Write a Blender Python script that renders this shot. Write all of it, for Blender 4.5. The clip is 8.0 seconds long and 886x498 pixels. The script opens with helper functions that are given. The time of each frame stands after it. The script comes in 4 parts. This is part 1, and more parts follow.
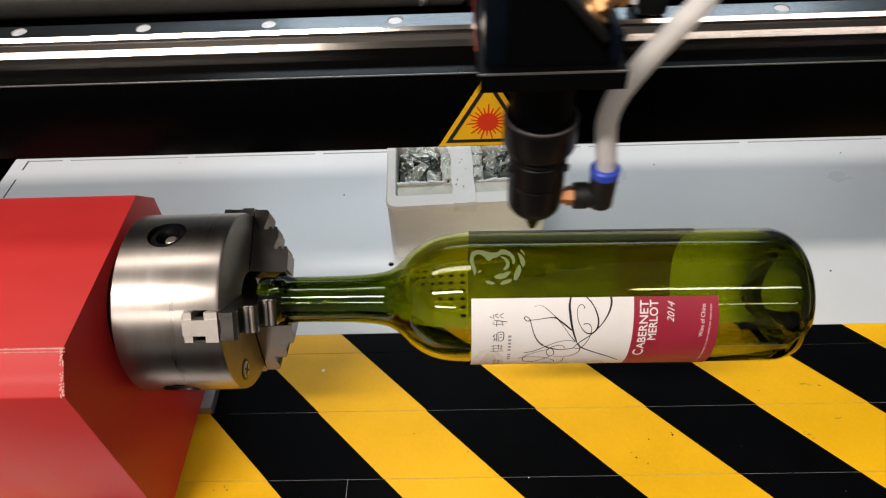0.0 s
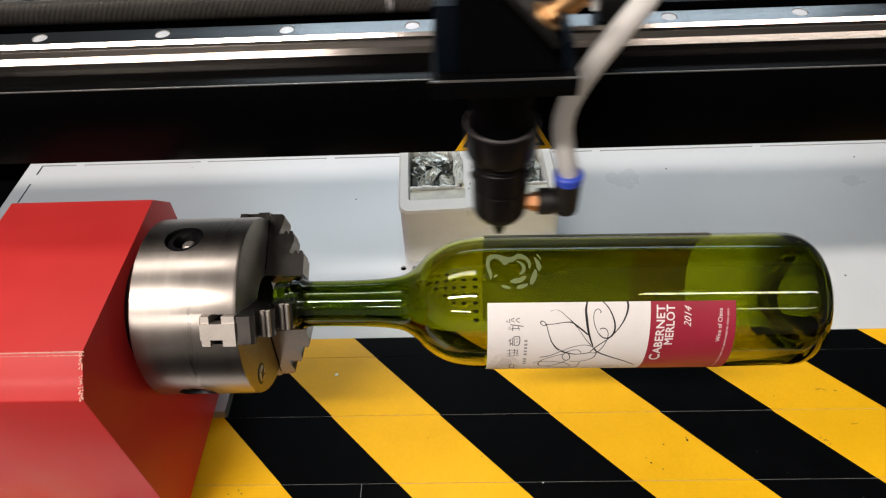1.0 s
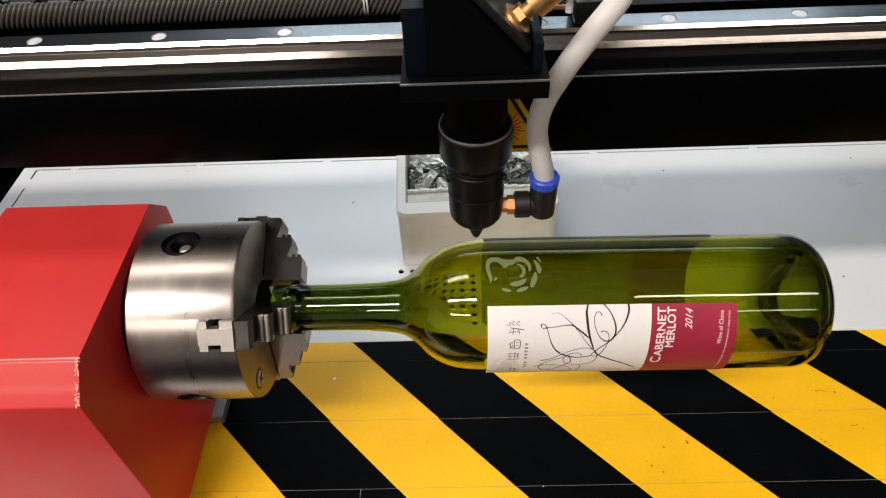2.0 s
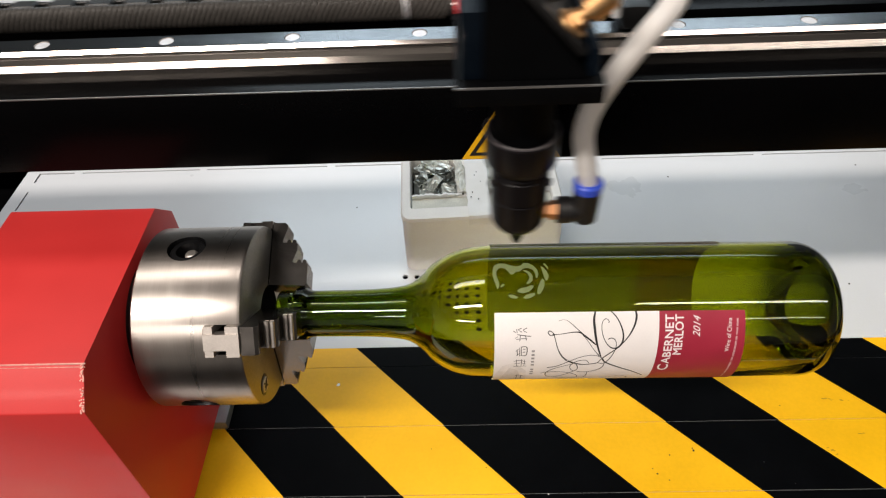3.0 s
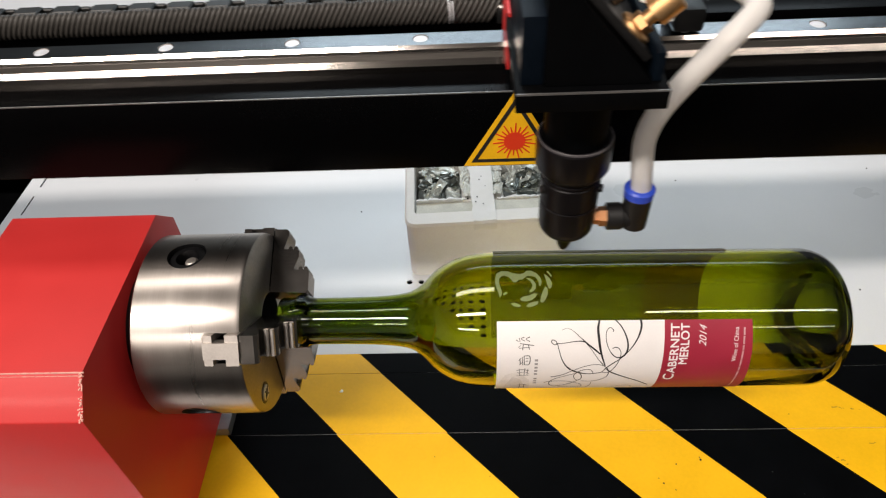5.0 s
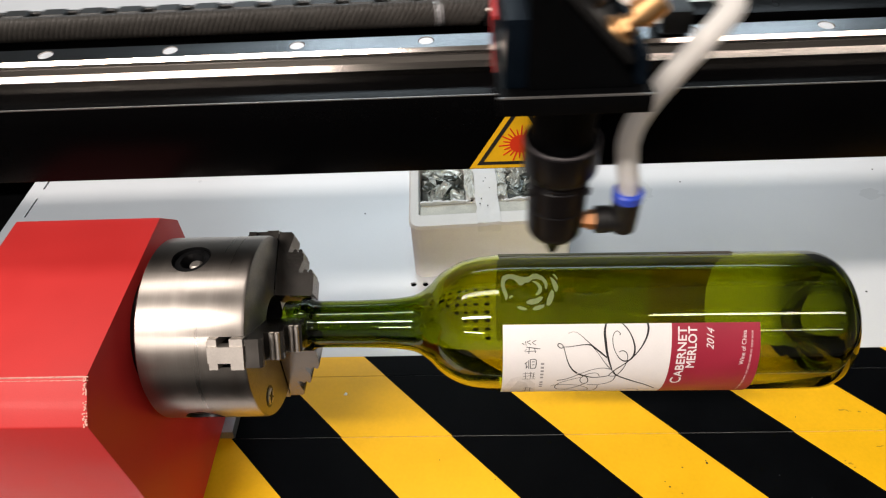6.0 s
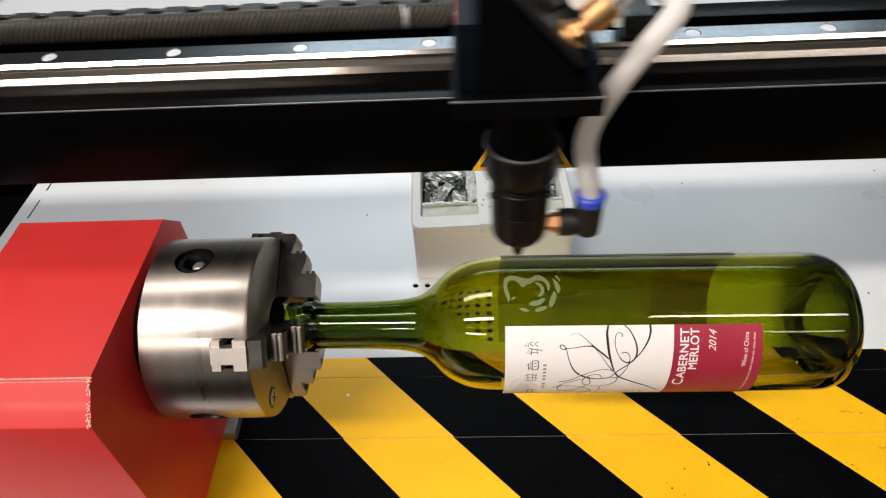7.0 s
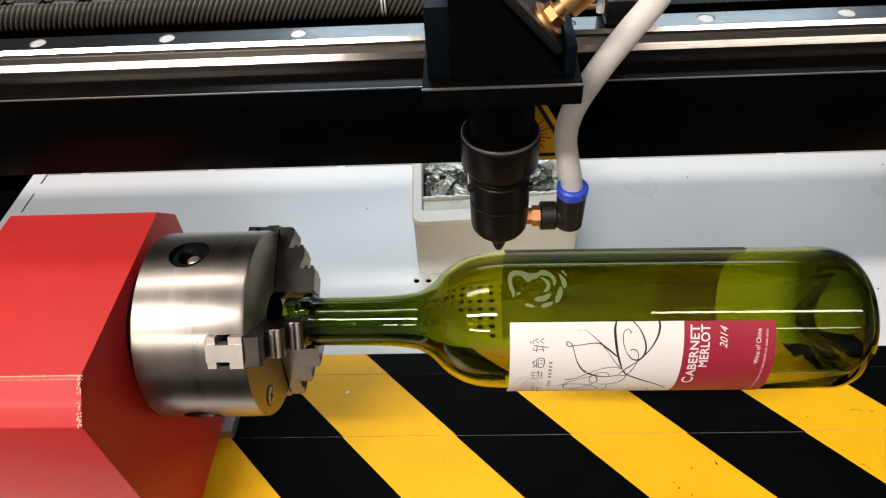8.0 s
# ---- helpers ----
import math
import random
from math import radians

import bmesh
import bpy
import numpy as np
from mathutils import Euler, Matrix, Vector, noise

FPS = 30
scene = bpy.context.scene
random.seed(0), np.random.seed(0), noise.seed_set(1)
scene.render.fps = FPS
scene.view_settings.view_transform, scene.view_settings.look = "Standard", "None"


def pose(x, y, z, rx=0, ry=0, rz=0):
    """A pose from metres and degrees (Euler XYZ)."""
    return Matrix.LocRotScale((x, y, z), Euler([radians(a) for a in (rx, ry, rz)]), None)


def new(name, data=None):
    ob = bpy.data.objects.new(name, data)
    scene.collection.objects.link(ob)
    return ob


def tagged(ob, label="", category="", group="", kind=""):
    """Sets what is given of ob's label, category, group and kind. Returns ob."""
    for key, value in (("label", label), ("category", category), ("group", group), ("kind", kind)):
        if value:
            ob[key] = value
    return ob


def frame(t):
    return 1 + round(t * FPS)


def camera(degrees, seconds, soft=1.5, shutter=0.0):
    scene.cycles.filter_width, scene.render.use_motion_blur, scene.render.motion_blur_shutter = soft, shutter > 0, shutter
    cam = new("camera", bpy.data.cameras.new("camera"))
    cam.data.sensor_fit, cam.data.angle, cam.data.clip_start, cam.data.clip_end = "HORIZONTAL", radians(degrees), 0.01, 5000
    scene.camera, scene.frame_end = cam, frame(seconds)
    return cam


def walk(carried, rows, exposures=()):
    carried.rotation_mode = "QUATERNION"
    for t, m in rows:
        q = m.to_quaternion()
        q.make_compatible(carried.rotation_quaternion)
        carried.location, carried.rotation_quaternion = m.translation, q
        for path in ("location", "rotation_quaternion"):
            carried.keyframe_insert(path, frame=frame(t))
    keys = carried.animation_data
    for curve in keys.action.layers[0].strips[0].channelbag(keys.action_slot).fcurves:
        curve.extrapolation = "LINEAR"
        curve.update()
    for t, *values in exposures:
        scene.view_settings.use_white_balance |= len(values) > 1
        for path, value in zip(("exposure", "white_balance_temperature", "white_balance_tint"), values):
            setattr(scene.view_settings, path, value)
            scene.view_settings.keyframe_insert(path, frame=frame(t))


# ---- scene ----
cam = camera(66.94, 8.0, soft=1.2, shutter=0.35)
PATH = [
    (0.0, pose(0.0249, -0.2458, 0.4205, 43.95, 1.94, 0.00)),
    (0.5, pose(0.0210, -0.2466, 0.4207, 43.99, 1.97, 0.43)),
    (1.0, pose(0.0200, -0.2459, 0.4210, 44.31, 2.33, 0.41)),
    (1.5, pose(0.0194, -0.2447, 0.4201, 44.37, 2.28, -0.09)),
    (3.0, pose(0.0144, -0.2427, 0.4191, 44.95, 2.09, 0.12)),
    (3.5, pose(0.0164, -0.2406, 0.4184, 45.00, 2.03, 0.20)),
    (4.0, pose(0.0172, -0.2390, 0.4189, 45.06, 2.03, 0.27)),
    (4.5, pose(0.0183, -0.2383, 0.4187, 45.03, 2.31, 0.52)),
    (6.0, pose(0.0160, -0.2352, 0.4181, 45.10, 2.76, 0.74)),
    (6.5, pose(0.0158, -0.2350, 0.4183, 45.13, 2.79, 0.72)),
    (7.0, pose(0.0154, -0.2354, 0.4188, 45.18, 2.82, 0.83)),
    (7.5, pose(0.0158, -0.2335, 0.4169, 44.95, 2.93, 0.95)),
    (8.0, pose(0.0132, -0.2286, 0.4108, 44.81, 2.74, 0.83)),
]
walk(cam, PATH, exposures=((0.0, -0.09), (1.5, -0.01), (3.2, 0.08), (4.5, 0.09), (6.2, 0.14), (8.0, 0.16)))

# ---- light ----
AXIS = 0.1273          # height of the chuck's axis over the table
DROOP = 0.0146         # slope of the clamped bottle

world = bpy.data.worlds.new("room_air")
scene.world = world
world.use_nodes = True
world.node_tree.nodes["Background"].inputs[0].default_value = (0.9, 0.95, 1.0, 1)
world.node_tree.nodes["Background"].inputs[1].default_value = 0.25


def ceiling_lamp(x0, x1, y, z, width, watts, color):
    data = bpy.data.lights.new("ceiling_panel", "AREA")
    data.shape, data.size, data.size_y = "RECTANGLE", x1 - x0, width
    data.energy, data.color = watts, color
    ob = new("ceiling_panel", data)
    ob.matrix_world = pose((x0 + x1) / 2, y, z)
    return ob


WARM, COOL = (1.0, 0.905, 0.825), (0.78, 0.91, 1.0)
for x0, x1, y, width, watts, color in (
    (-2.78, -0.48, -1.70, 0.24, 170, WARM),
    (1.05, 3.45, -1.70, 0.21, 27, WARM),
    (-3.90, -1.20, -4.50, 0.33, 118, WARM),
    (1.42, 4.12, -4.50, 0.24, 21, WARM),
    (-2.17, -0.08, 0.60, 0.40, 31, WARM),
    (-1.50, 0.30, 3.30, 0.60, 82, COOL),
    (0.90, 2.90, 3.80, 0.70, 34, COOL),
    (-1.50, 3.20, 5.35, 0.80, 30, COOL),
):
    ceiling_lamp(x0, x1, y, 3.05, width, watts, color)


# ---- materials ----
def shader(name, color, rough=0.5, metal=0.0, vary=0.1, scale=60.0, fine=900.0, bump=0.05, coat=0.0, stretch=(1, 1, 1), spec=0.5):
    m = bpy.data.materials.new(name)
    m.use_nodes = True
    nt = m.node_tree
    n, l = nt.nodes, nt.links
    b = n["Principled BSDF"]
    tc = n.new("ShaderNodeTexCoord")
    mp = n.new("ShaderNodeMapping")
    mp.inputs["Scale"].default_value = stretch
    l.new(tc.outputs["Object"], mp.inputs["Vector"])
    big = n.new("ShaderNodeTexNoise")
    big.inputs["Scale"].default_value, big.inputs["Detail"].default_value = scale, 4
    small = n.new("ShaderNodeTexNoise")
    small.inputs["Scale"].default_value, small.inputs["Detail"].default_value = fine, 3
    for t in (big, small):
        l.new(mp.outputs[0], t.inputs["Vector"])
    mix = n.new("ShaderNodeMath")
    mix.operation = "MULTIPLY_ADD"
    mix.inputs[1].default_value = 0.4
    l.new(small.outputs[0], mix.inputs[0])
    half = n.new("ShaderNodeMath")
    half.operation = "MULTIPLY"
    half.inputs[1].default_value = 0.6
    l.new(big.outputs[0], half.inputs[0])
    l.new(half.outputs[0], mix.inputs[2])
    ramp = n.new("ShaderNodeValToRGB")
    ramp.color_ramp.elements[0].position, ramp.color_ramp.elements[1].position = 0.3, 0.7
    ramp.color_ramp.elements[0].color = (*[c * (1 - vary) for c in color], 1)
    ramp.color_ramp.elements[1].color = (*[min(1, c * (1 + vary)) for c in color], 1)
    l.new(mix.outputs[0], ramp.inputs[0])
    l.new(ramp.outputs[0], b.inputs["Base Color"])
    rr = n.new("ShaderNodeMapRange")
    rr.inputs["To Min"].default_value, rr.inputs["To Max"].default_value = rough * 0.8, min(1, rough * 1.25)
    l.new(big.outputs[0], rr.inputs["Value"])
    l.new(rr.outputs[0], b.inputs["Roughness"])
    b.inputs["Metallic"].default_value = metal
    b.inputs["Coat Weight"].default_value = coat
    b.inputs["Coat Roughness"].default_value = 0.12
    b.inputs["Specular IOR Level"].default_value = spec
    if bump:
        bp = n.new("ShaderNodeBump")
        bp.inputs["Strength"].default_value, bp.inputs["Distance"].default_value = bump, 0.0006
        l.new(small.outputs[0], bp.inputs["Height"])
        l.new(bp.outputs[0], b.inputs["Normal"])
    return m


def glassy(name, color, rough, ior=1.5):
    m = bpy.data.materials.new(name)
    m.use_nodes = True
    b = m.node_tree.nodes["Principled BSDF"]
    b.inputs["Base Color"].default_value = (*color, 1)
    b.inputs["Roughness"].default_value = rough
    b.inputs["IOR"].default_value = ior
    b.inputs["Transmission Weight"].default_value = 1.0
    return m


WHITE_SHEET = shader("white_sheet_paint", (0.53, 0.545, 0.565), 0.29, vary=0.04, scale=14, fine=700, bump=0.04)
TAPE_YELLOW = shader("yellow_tape", (0.79, 0.42, 0.004), 0.42, vary=0.06, scale=35, fine=400, bump=0.10, spec=0.25)
TAPE_BLACK = shader("black_tape", (0.0016, 0.0018, 0.0022), 0.40, vary=0.3, scale=30, fine=400, bump=0.10, spec=0.025)
RED_PAINT = shader("red_enamel", (0.57, 0.029, 0.028), 0.46, vary=0.06, scale=40, fine=1500, bump=0.10, coat=0.05, spec=0.4)
CHIPPED = shader("worn_paint_edge", (0.80, 0.45, 0.38), 0.6, vary=0.2, scale=400, fine=3000, bump=0.3)
BLACK_PAINT = shader("black_enamel", (0.0012, 0.0012, 0.0014), 0.25, vary=0.3, scale=20, fine=900, bump=0.02, spec=0.045)
BLACK_MATT = shader("matt_black_metal", (0.0015, 0.0016, 0.0019), 0.5, vary=0.3, scale=60, fine=1500, bump=0.06, spec=0.05)
ANODISED = shader("black_anodised", (0.0055, 0.0048, 0.0055), 0.32, vary=0.25, scale=80, fine=2000, bump=0.06, spec=0.13)
NAVY_PLATE = shader("blue_black_plate", (0.0022, 0.0045, 0.0082), 0.45, vary=0.4, scale=50, fine=900, bump=0.03, spec=0.08)
RIM_HIGHLIGHT = shader("grey_rim_highlight", (0.075, 0.068, 0.072), 0.35, vary=0.2, scale=120, fine=1500, bump=0.05)
BLACK_PLASTIC = shader("black_plastic", (0.008, 0.0075, 0.0075), 0.4, vary=0.2, scale=90, fine=1500, bump=0.05)
STEEL = shader("turned_steel", (0.325, 0.294, 0.270), 0.29, 1.0, vary=0.08, scale=20, fine=260, bump=0.016, stretch=(8, 0.5, 0.5))
STEEL_FACE = shader("ground_steel_face", (0.29, 0.265, 0.24), 0.45, 1.0, vary=0.2, scale=90, fine=900, bump=0.08)
JAW_STEEL = shader("hardened_jaw_steel", (0.20, 0.182, 0.168), 0.23, 1.0, vary=0.15, scale=120, fine=900, bump=0.08)
# lighter steel for the front jaw's lit parts, and for bolt heads and screws
JAW_BRIGHT = shader("bright_steel", (0.52, 0.48, 0.445), 0.5, 1.0, vary=0.1, scale=120, fine=900, bump=0.1)
DARK_STEEL = shader("dark_steel", (0.03, 0.03, 0.032), 0.35, 0.8, vary=0.3, scale=200, fine=900, bump=0.1)
CHROME = shader("polished_rail_steel", (0.50, 0.45, 0.41), 0.13, 1.0, vary=0.22, scale=26, fine=300, bump=0.012, stretch=(0.2, 6, 6))
RAIL_TOP = shader("ground_rail_top", (0.34, 0.36, 0.38), 0.16, 1.0, vary=0.15, scale=30, fine=300, bump=0.05, stretch=(0.4, 6, 6))
CAP_GREY = shader("pale_plug", (0.62, 0.62, 0.64), 0.4, 0.3, vary=0.15, scale=300, fine=1500, bump=0.05)
BRASS = shader("brass", (0.66, 0.39, 0.18), 0.40, 1.0, vary=0.1, scale=150, fine=900, bump=0.06)
COPPER = shader("copper_nipple", (0.72, 0.36, 0.18), 0.38, 1.0, vary=0.15, scale=150, fine=900, bump=0.08)
BLUE = shader("blue_plastic", (0.03, 0.075, 0.55), 0.35, vary=0.08, scale=120, fine=900, bump=0.04)
PAPER = shader("label_paper", (0.84, 0.80, 0.785), 0.55, vary=0.04, scale=70, fine=1500, bump=0.06)
PAPER_STAIN = shader("stained_label_paper", (0.765, 0.725, 0.705), 0.6, vary=0.14, scale=160, fine=1500, bump=0.06)
PAPER_SMUDGE = shader("smudged_label_paper", (0.665, 0.625, 0.605), 0.6, vary=0.16, scale=200, fine=1500, bump=0.06)
PAPER_RED = shader("crimson_label_paper", (0.33, 0.017, 0.041), 0.5, vary=0.08, scale=70, fine=1500, bump=0.06)
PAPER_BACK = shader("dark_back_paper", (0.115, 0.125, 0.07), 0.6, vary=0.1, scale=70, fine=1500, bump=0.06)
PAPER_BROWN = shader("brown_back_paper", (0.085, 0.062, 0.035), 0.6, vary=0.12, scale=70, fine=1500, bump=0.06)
INK = shader("black_ink", (0.014, 0.013, 0.014), 0.5, vary=0.2, scale=200, bump=0)
INK_GREY = shader("grey_ink", (0.30, 0.28, 0.28), 0.6, vary=0.25, scale=400, bump=0)
INK_PINK = shader("pale_pink_ink", (0.80, 0.58, 0.60), 0.5, vary=0.25, scale=900, bump=0)
INK_WHITE = shader("white_ink", (0.85, 0.78, 0.78), 0.5, vary=0.04, scale=200, bump=0)
FROST = shader("frosted_engraving", (0.165, 0.20, 0.08), 0.8, vary=0.12, scale=500, fine=3000, bump=0.4)
SCUFF = shader("brown_scuff", (0.42, 0.22, 0.006), 0.6, vary=0.3, scale=300, fine=1500, bump=0.1)
SIGN_YELLOW = shader("yellow_sticker", (0.95, 0.52, 0.012), 0.35, vary=0.05, scale=60, bump=0.04)
SIGN_RED = shader("red_print", (0.75, 0.045, 0.012), 0.4, vary=0.05, scale=80, bump=0)
FOAM = shader("white_foam_plastic", (0.97, 0.95, 0.92), 0.6, vary=0.05, scale=50, fine=700, bump=0.12)
FOAM_DIRTY = shader("grey_stained_ledge", (0.70, 0.70, 0.62), 0.6, vary=0.2, scale=90, fine=900, bump=0.15)
MASKING = shader("white_masking_tape", (0.97, 0.97, 0.94), 0.55, vary=0.06, scale=120, fine=1400, bump=0.06)
SCRAP = shader("settled_grey_scraps", (0.13, 0.14, 0.125), 0.5, vary=0.6, scale=160, fine=700, bump=0.8)
DARK_FILM = shader("dark_grey_film", (0.10, 0.115, 0.105), 0.25, 0.3, vary=0.35, scale=180, fine=1500, bump=0.3)
CLEAR_FILM = shader("clear_film", (0.74, 0.76, 0.70), 0.22, 0.0, vary=0.12, scale=180, fine=1500, bump=0.3)
FOIL = shader("crumpled_clear_film", (0.66, 0.70, 0.66), 0.24, 0.3, vary=0.35, scale=180, fine=1500, bump=0.3)
WALL = shader("room_wall_paint", (0.38, 0.38, 0.37), 0.8, vary=0.04, scale=3, fine=80, bump=0.03)
CEILING = shader("room_ceiling_paint", (0.42, 0.42, 0.42), 0.9, vary=0.03, scale=3, fine=60, bump=0.03)
FLOOR = shader("workshop_floor", (0.16, 0.16, 0.16), 0.6, vary=0.15, scale=4, fine=90, bump=0.05)
# grey for the thin pale lines along the beam and plate edges
EDGE_GREY = shader("dull_grey_edge", (0.22, 0.215, 0.21), 0.45, 0.7, vary=0.2, scale=80, bump=0.06)
GREY_STEEL = shader("grey_base_steel", (0.34, 0.35, 0.36), 0.4, 0.7, vary=0.1, scale=80, bump=0.06)
CHAIN = shader("grey_black_chain_plastic", (0.008, 0.0078, 0.0075), 0.5, vary=0.25, scale=120, fine=900, bump=0.1)
SLEEVE = shader("grey_brown_sleeve", (0.052, 0.047, 0.042), 0.45, vary=0.2, scale=120, fine=900, bump=0.05)
BOTTLE_GLASS = glassy("green_bottle_glass", (0.50, 0.52, 0.035), 0.0, 1.5)


def thicker_glass_ends(m):
    """The glass is thicker, and so darker, in the neck and round the base."""
    nt = m.node_tree
    tc, sep = nt.nodes.new("ShaderNodeTexCoord"), nt.nodes.new("ShaderNodeSeparateXYZ")
    span = nt.nodes.new("ShaderNodeMapRange")
    span.inputs["From Min"].default_value, span.inputs["From Max"].default_value = -0.15, 0.155
    ramp = nt.nodes.new("ShaderNodeValToRGB")
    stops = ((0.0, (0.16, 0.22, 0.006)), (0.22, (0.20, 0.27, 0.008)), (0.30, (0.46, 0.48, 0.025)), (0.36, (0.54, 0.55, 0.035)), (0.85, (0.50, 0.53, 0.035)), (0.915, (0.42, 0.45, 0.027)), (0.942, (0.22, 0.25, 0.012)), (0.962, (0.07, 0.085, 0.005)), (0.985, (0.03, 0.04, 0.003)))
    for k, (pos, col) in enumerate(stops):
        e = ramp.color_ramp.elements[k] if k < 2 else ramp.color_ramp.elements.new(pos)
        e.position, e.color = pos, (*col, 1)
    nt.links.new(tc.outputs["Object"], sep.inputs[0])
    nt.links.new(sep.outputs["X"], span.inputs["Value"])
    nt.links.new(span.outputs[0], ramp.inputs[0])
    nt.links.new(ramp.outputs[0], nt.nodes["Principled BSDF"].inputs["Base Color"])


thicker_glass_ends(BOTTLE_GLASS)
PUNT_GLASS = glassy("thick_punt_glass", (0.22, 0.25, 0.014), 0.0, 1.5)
HOSE = glassy("milky_hose", (0.86, 0.83, 0.80), 0.55, 1.25)
HOSE.node_tree.nodes["Principled BSDF"].inputs["Transmission Weight"].default_value = 0.35
HOSE.node_tree.nodes["Principled BSDF"].inputs["Roughness"].default_value = 0.4


# ---- builders ----
ORIGIN = {}


def thing(name, loc, label, category, group="", kind=""):
    ob = new(name)
    ob.location = loc
    ob.empty_display_size = 0.02
    ORIGIN[ob.name] = Vector(loc)
    return tagged(ob, label, category, group, kind)


def finish(name, bm, material, origin=(0, 0, 0), angle=35.0, recalc=True):
    if recalc:
        bmesh.ops.recalc_face_normals(bm, faces=bm.faces)
    bmesh.ops.translate(bm, verts=bm.verts, vec=-Vector(origin))
    me = bpy.data.meshes.new(name)
    bm.to_mesh(me)
    bm.free()
    for p in me.polygons:
        p.use_smooth = True
    me.set_sharp_from_angle(angle=radians(angle))
    for m in (material if isinstance(material, (list, tuple)) else [material]):
        me.materials.append(m)
    return me


def part(name, bm, material, parent, label="", angle=35.0):
    """One mesh under a thing or a part; the bmesh is in world places."""
    o = ORIGIN[parent.name]
    ob = new(name, finish(name, bm, material, o, angle))
    ob.parent = parent
    ORIGIN[ob.name] = o
    return tagged(ob, label)


def solid(name, bm, material, label, category, group="", kind="", loc=(0, 0, 0), angle=35.0):
    ob = new(name, finish(name, bm, material, loc, angle))
    ob.location = loc
    ORIGIN[ob.name] = Vector(loc)
    return tagged(ob, label, category, group, kind)


def box(x0, x1, y0, y1, z0, z1, bevel=0.0, bm=None, segs=2):
    bm = bm or bmesh.new()
    r = bmesh.ops.create_cube(bm, size=1.0, matrix=Matrix.Translation(((x0 + x1) / 2, (y0 + y1) / 2, (z0 + z1) / 2)) @ Matrix.Diagonal((x1 - x0, y1 - y0, z1 - z0, 1)))
    if bevel:
        edges = {e for v in r["verts"] for e in v.link_edges}
        bmesh.ops.bevel(bm, geom=list(edges), offset=bevel, segments=segs, affect="EDGES", profile=0.6)
    return bm


def prism(poly, axis, a, b, bevel=0.0, bm=None, segs=2):
    """A polygon drawn out along x, y or z. Its points are the two other coordinates in order."""
    bm = bm or bmesh.new()

    def place(p, q):
        return {"x": (q, p[0], p[1]), "y": (p[0], q, p[1]), "z": (p[0], p[1], q)}[axis]

    lo = [bm.verts.new(place(p, a)) for p in poly]
    hi = [bm.verts.new(place(p, b)) for p in poly]
    n = len(poly)
    bm.faces.new(lo)
    bm.faces.new(hi)
    for i in range(n):
        bm.faces.new((lo[i], lo[(i + 1) % n], hi[(i + 1) % n], hi[i]))
    if bevel:
        edges = {e for v in lo + hi for e in v.link_edges}
        bmesh.ops.bevel(bm, geom=list(edges), offset=bevel, segments=segs, affect="EDGES", profile=0.6)
    return bm


def lathe(profile, origin, axis, segs=48, bm=None, closed=False):
    """profile: (along, radius) pairs, turned round the axis through the origin."""
    bm = bm or bmesh.new()
    axis = Vector(axis).normalized()
    u = axis.orthogonal().normalized()
    w = axis.cross(u)
    rings = []
    for d, r in profile:
        c = Vector(origin) + axis * d
        if r < 1e-6:
            rings.append([bm.verts.new(c)] * segs)
        else:
            rings.append([bm.verts.new(c + (u * math.cos(2 * math.pi * i / segs) + w * math.sin(2 * math.pi * i / segs)) * r) for i in range(segs)])
    pairs = list(zip(rings, rings[1:])) + ([(rings[-1], rings[0])] if closed else [])
    for a, b in pairs:
        for i in range(segs):
            j = (i + 1) % segs
            vs = []
            for v in (a[i], a[j], b[j], b[i]):
                if v not in vs:
                    vs.append(v)
            if len(vs) > 2:
                bm.faces.new(vs)
    if not closed:
        for ring in (rings[0], rings[-1]):
            if len(set(ring)) == segs:
                bm.faces.new(ring)
    return bm


def spline(points, steps=8):
    ps = [Vector(p) for p in points]
    ps = [ps[0] * 2 - ps[1]] + ps + [ps[-1] * 2 - ps[-2]]
    out = []
    for a, b, c, d in zip(ps, ps[1:], ps[2:], ps[3:]):
        for k in range(steps):
            t = k / steps
            out.append(0.5 * (2 * b + (c - a) * t + (2 * a - 5 * b + 4 * c - d) * t * t + (3 * b - a - 3 * c + d) * t ** 3))
    return out + [ps[-2]]


def tube(path, radius, segs=16, bm=None, inner=0.0):
    bm = bm or bmesh.new()
    rings = []
    ref = None
    for i, p in enumerate(path):
        d = (path[min(i + 1, len(path) - 1)] - path[max(i - 1, 0)]).normalized()
        ref = d.orthogonal() if ref is None else ref - d * ref.dot(d)
        ref.normalize()
        w = d.cross(ref)
        rings.append([bm.verts.new(p + (ref * math.cos(2 * math.pi * k / segs) + w * math.sin(2 * math.pi * k / segs)) * radius) for k in range(segs)])
    for a, b in zip(rings, rings[1:]):
        for k in range(segs):
            bm.faces.new((a[k], a[(k + 1) % segs], b[(k + 1) % segs], b[k]))
    bm.faces.new(rings[0])
    bm.faces.new(rings[-1])
    return bm


def cut(bm, cutter):
    """bm less cutter, as a new bmesh."""
    obs = []
    for b in (bm, cutter):
        bmesh.ops.recalc_face_normals(b, faces=b.faces)
        me = bpy.data.meshes.new("blank")
        b.to_mesh(me)
        b.free()
        obs.append(new("blank", me))
    mod = obs[0].modifiers.new("cut", "BOOLEAN")
    mod.operation, mod.object, mod.solver, mod.use_self = "DIFFERENCE", obs[1], "EXACT", True
    me = bpy.data.meshes.new_from_object(obs[0].evaluated_get(bpy.context.evaluated_depsgraph_get()))
    out = bmesh.new()
    out.from_mesh(me)
    for o in obs:
        data = o.data
        bpy.data.objects.remove(o)
        bpy.data.meshes.remove(data)
    bpy.data.meshes.remove(me)
    return out


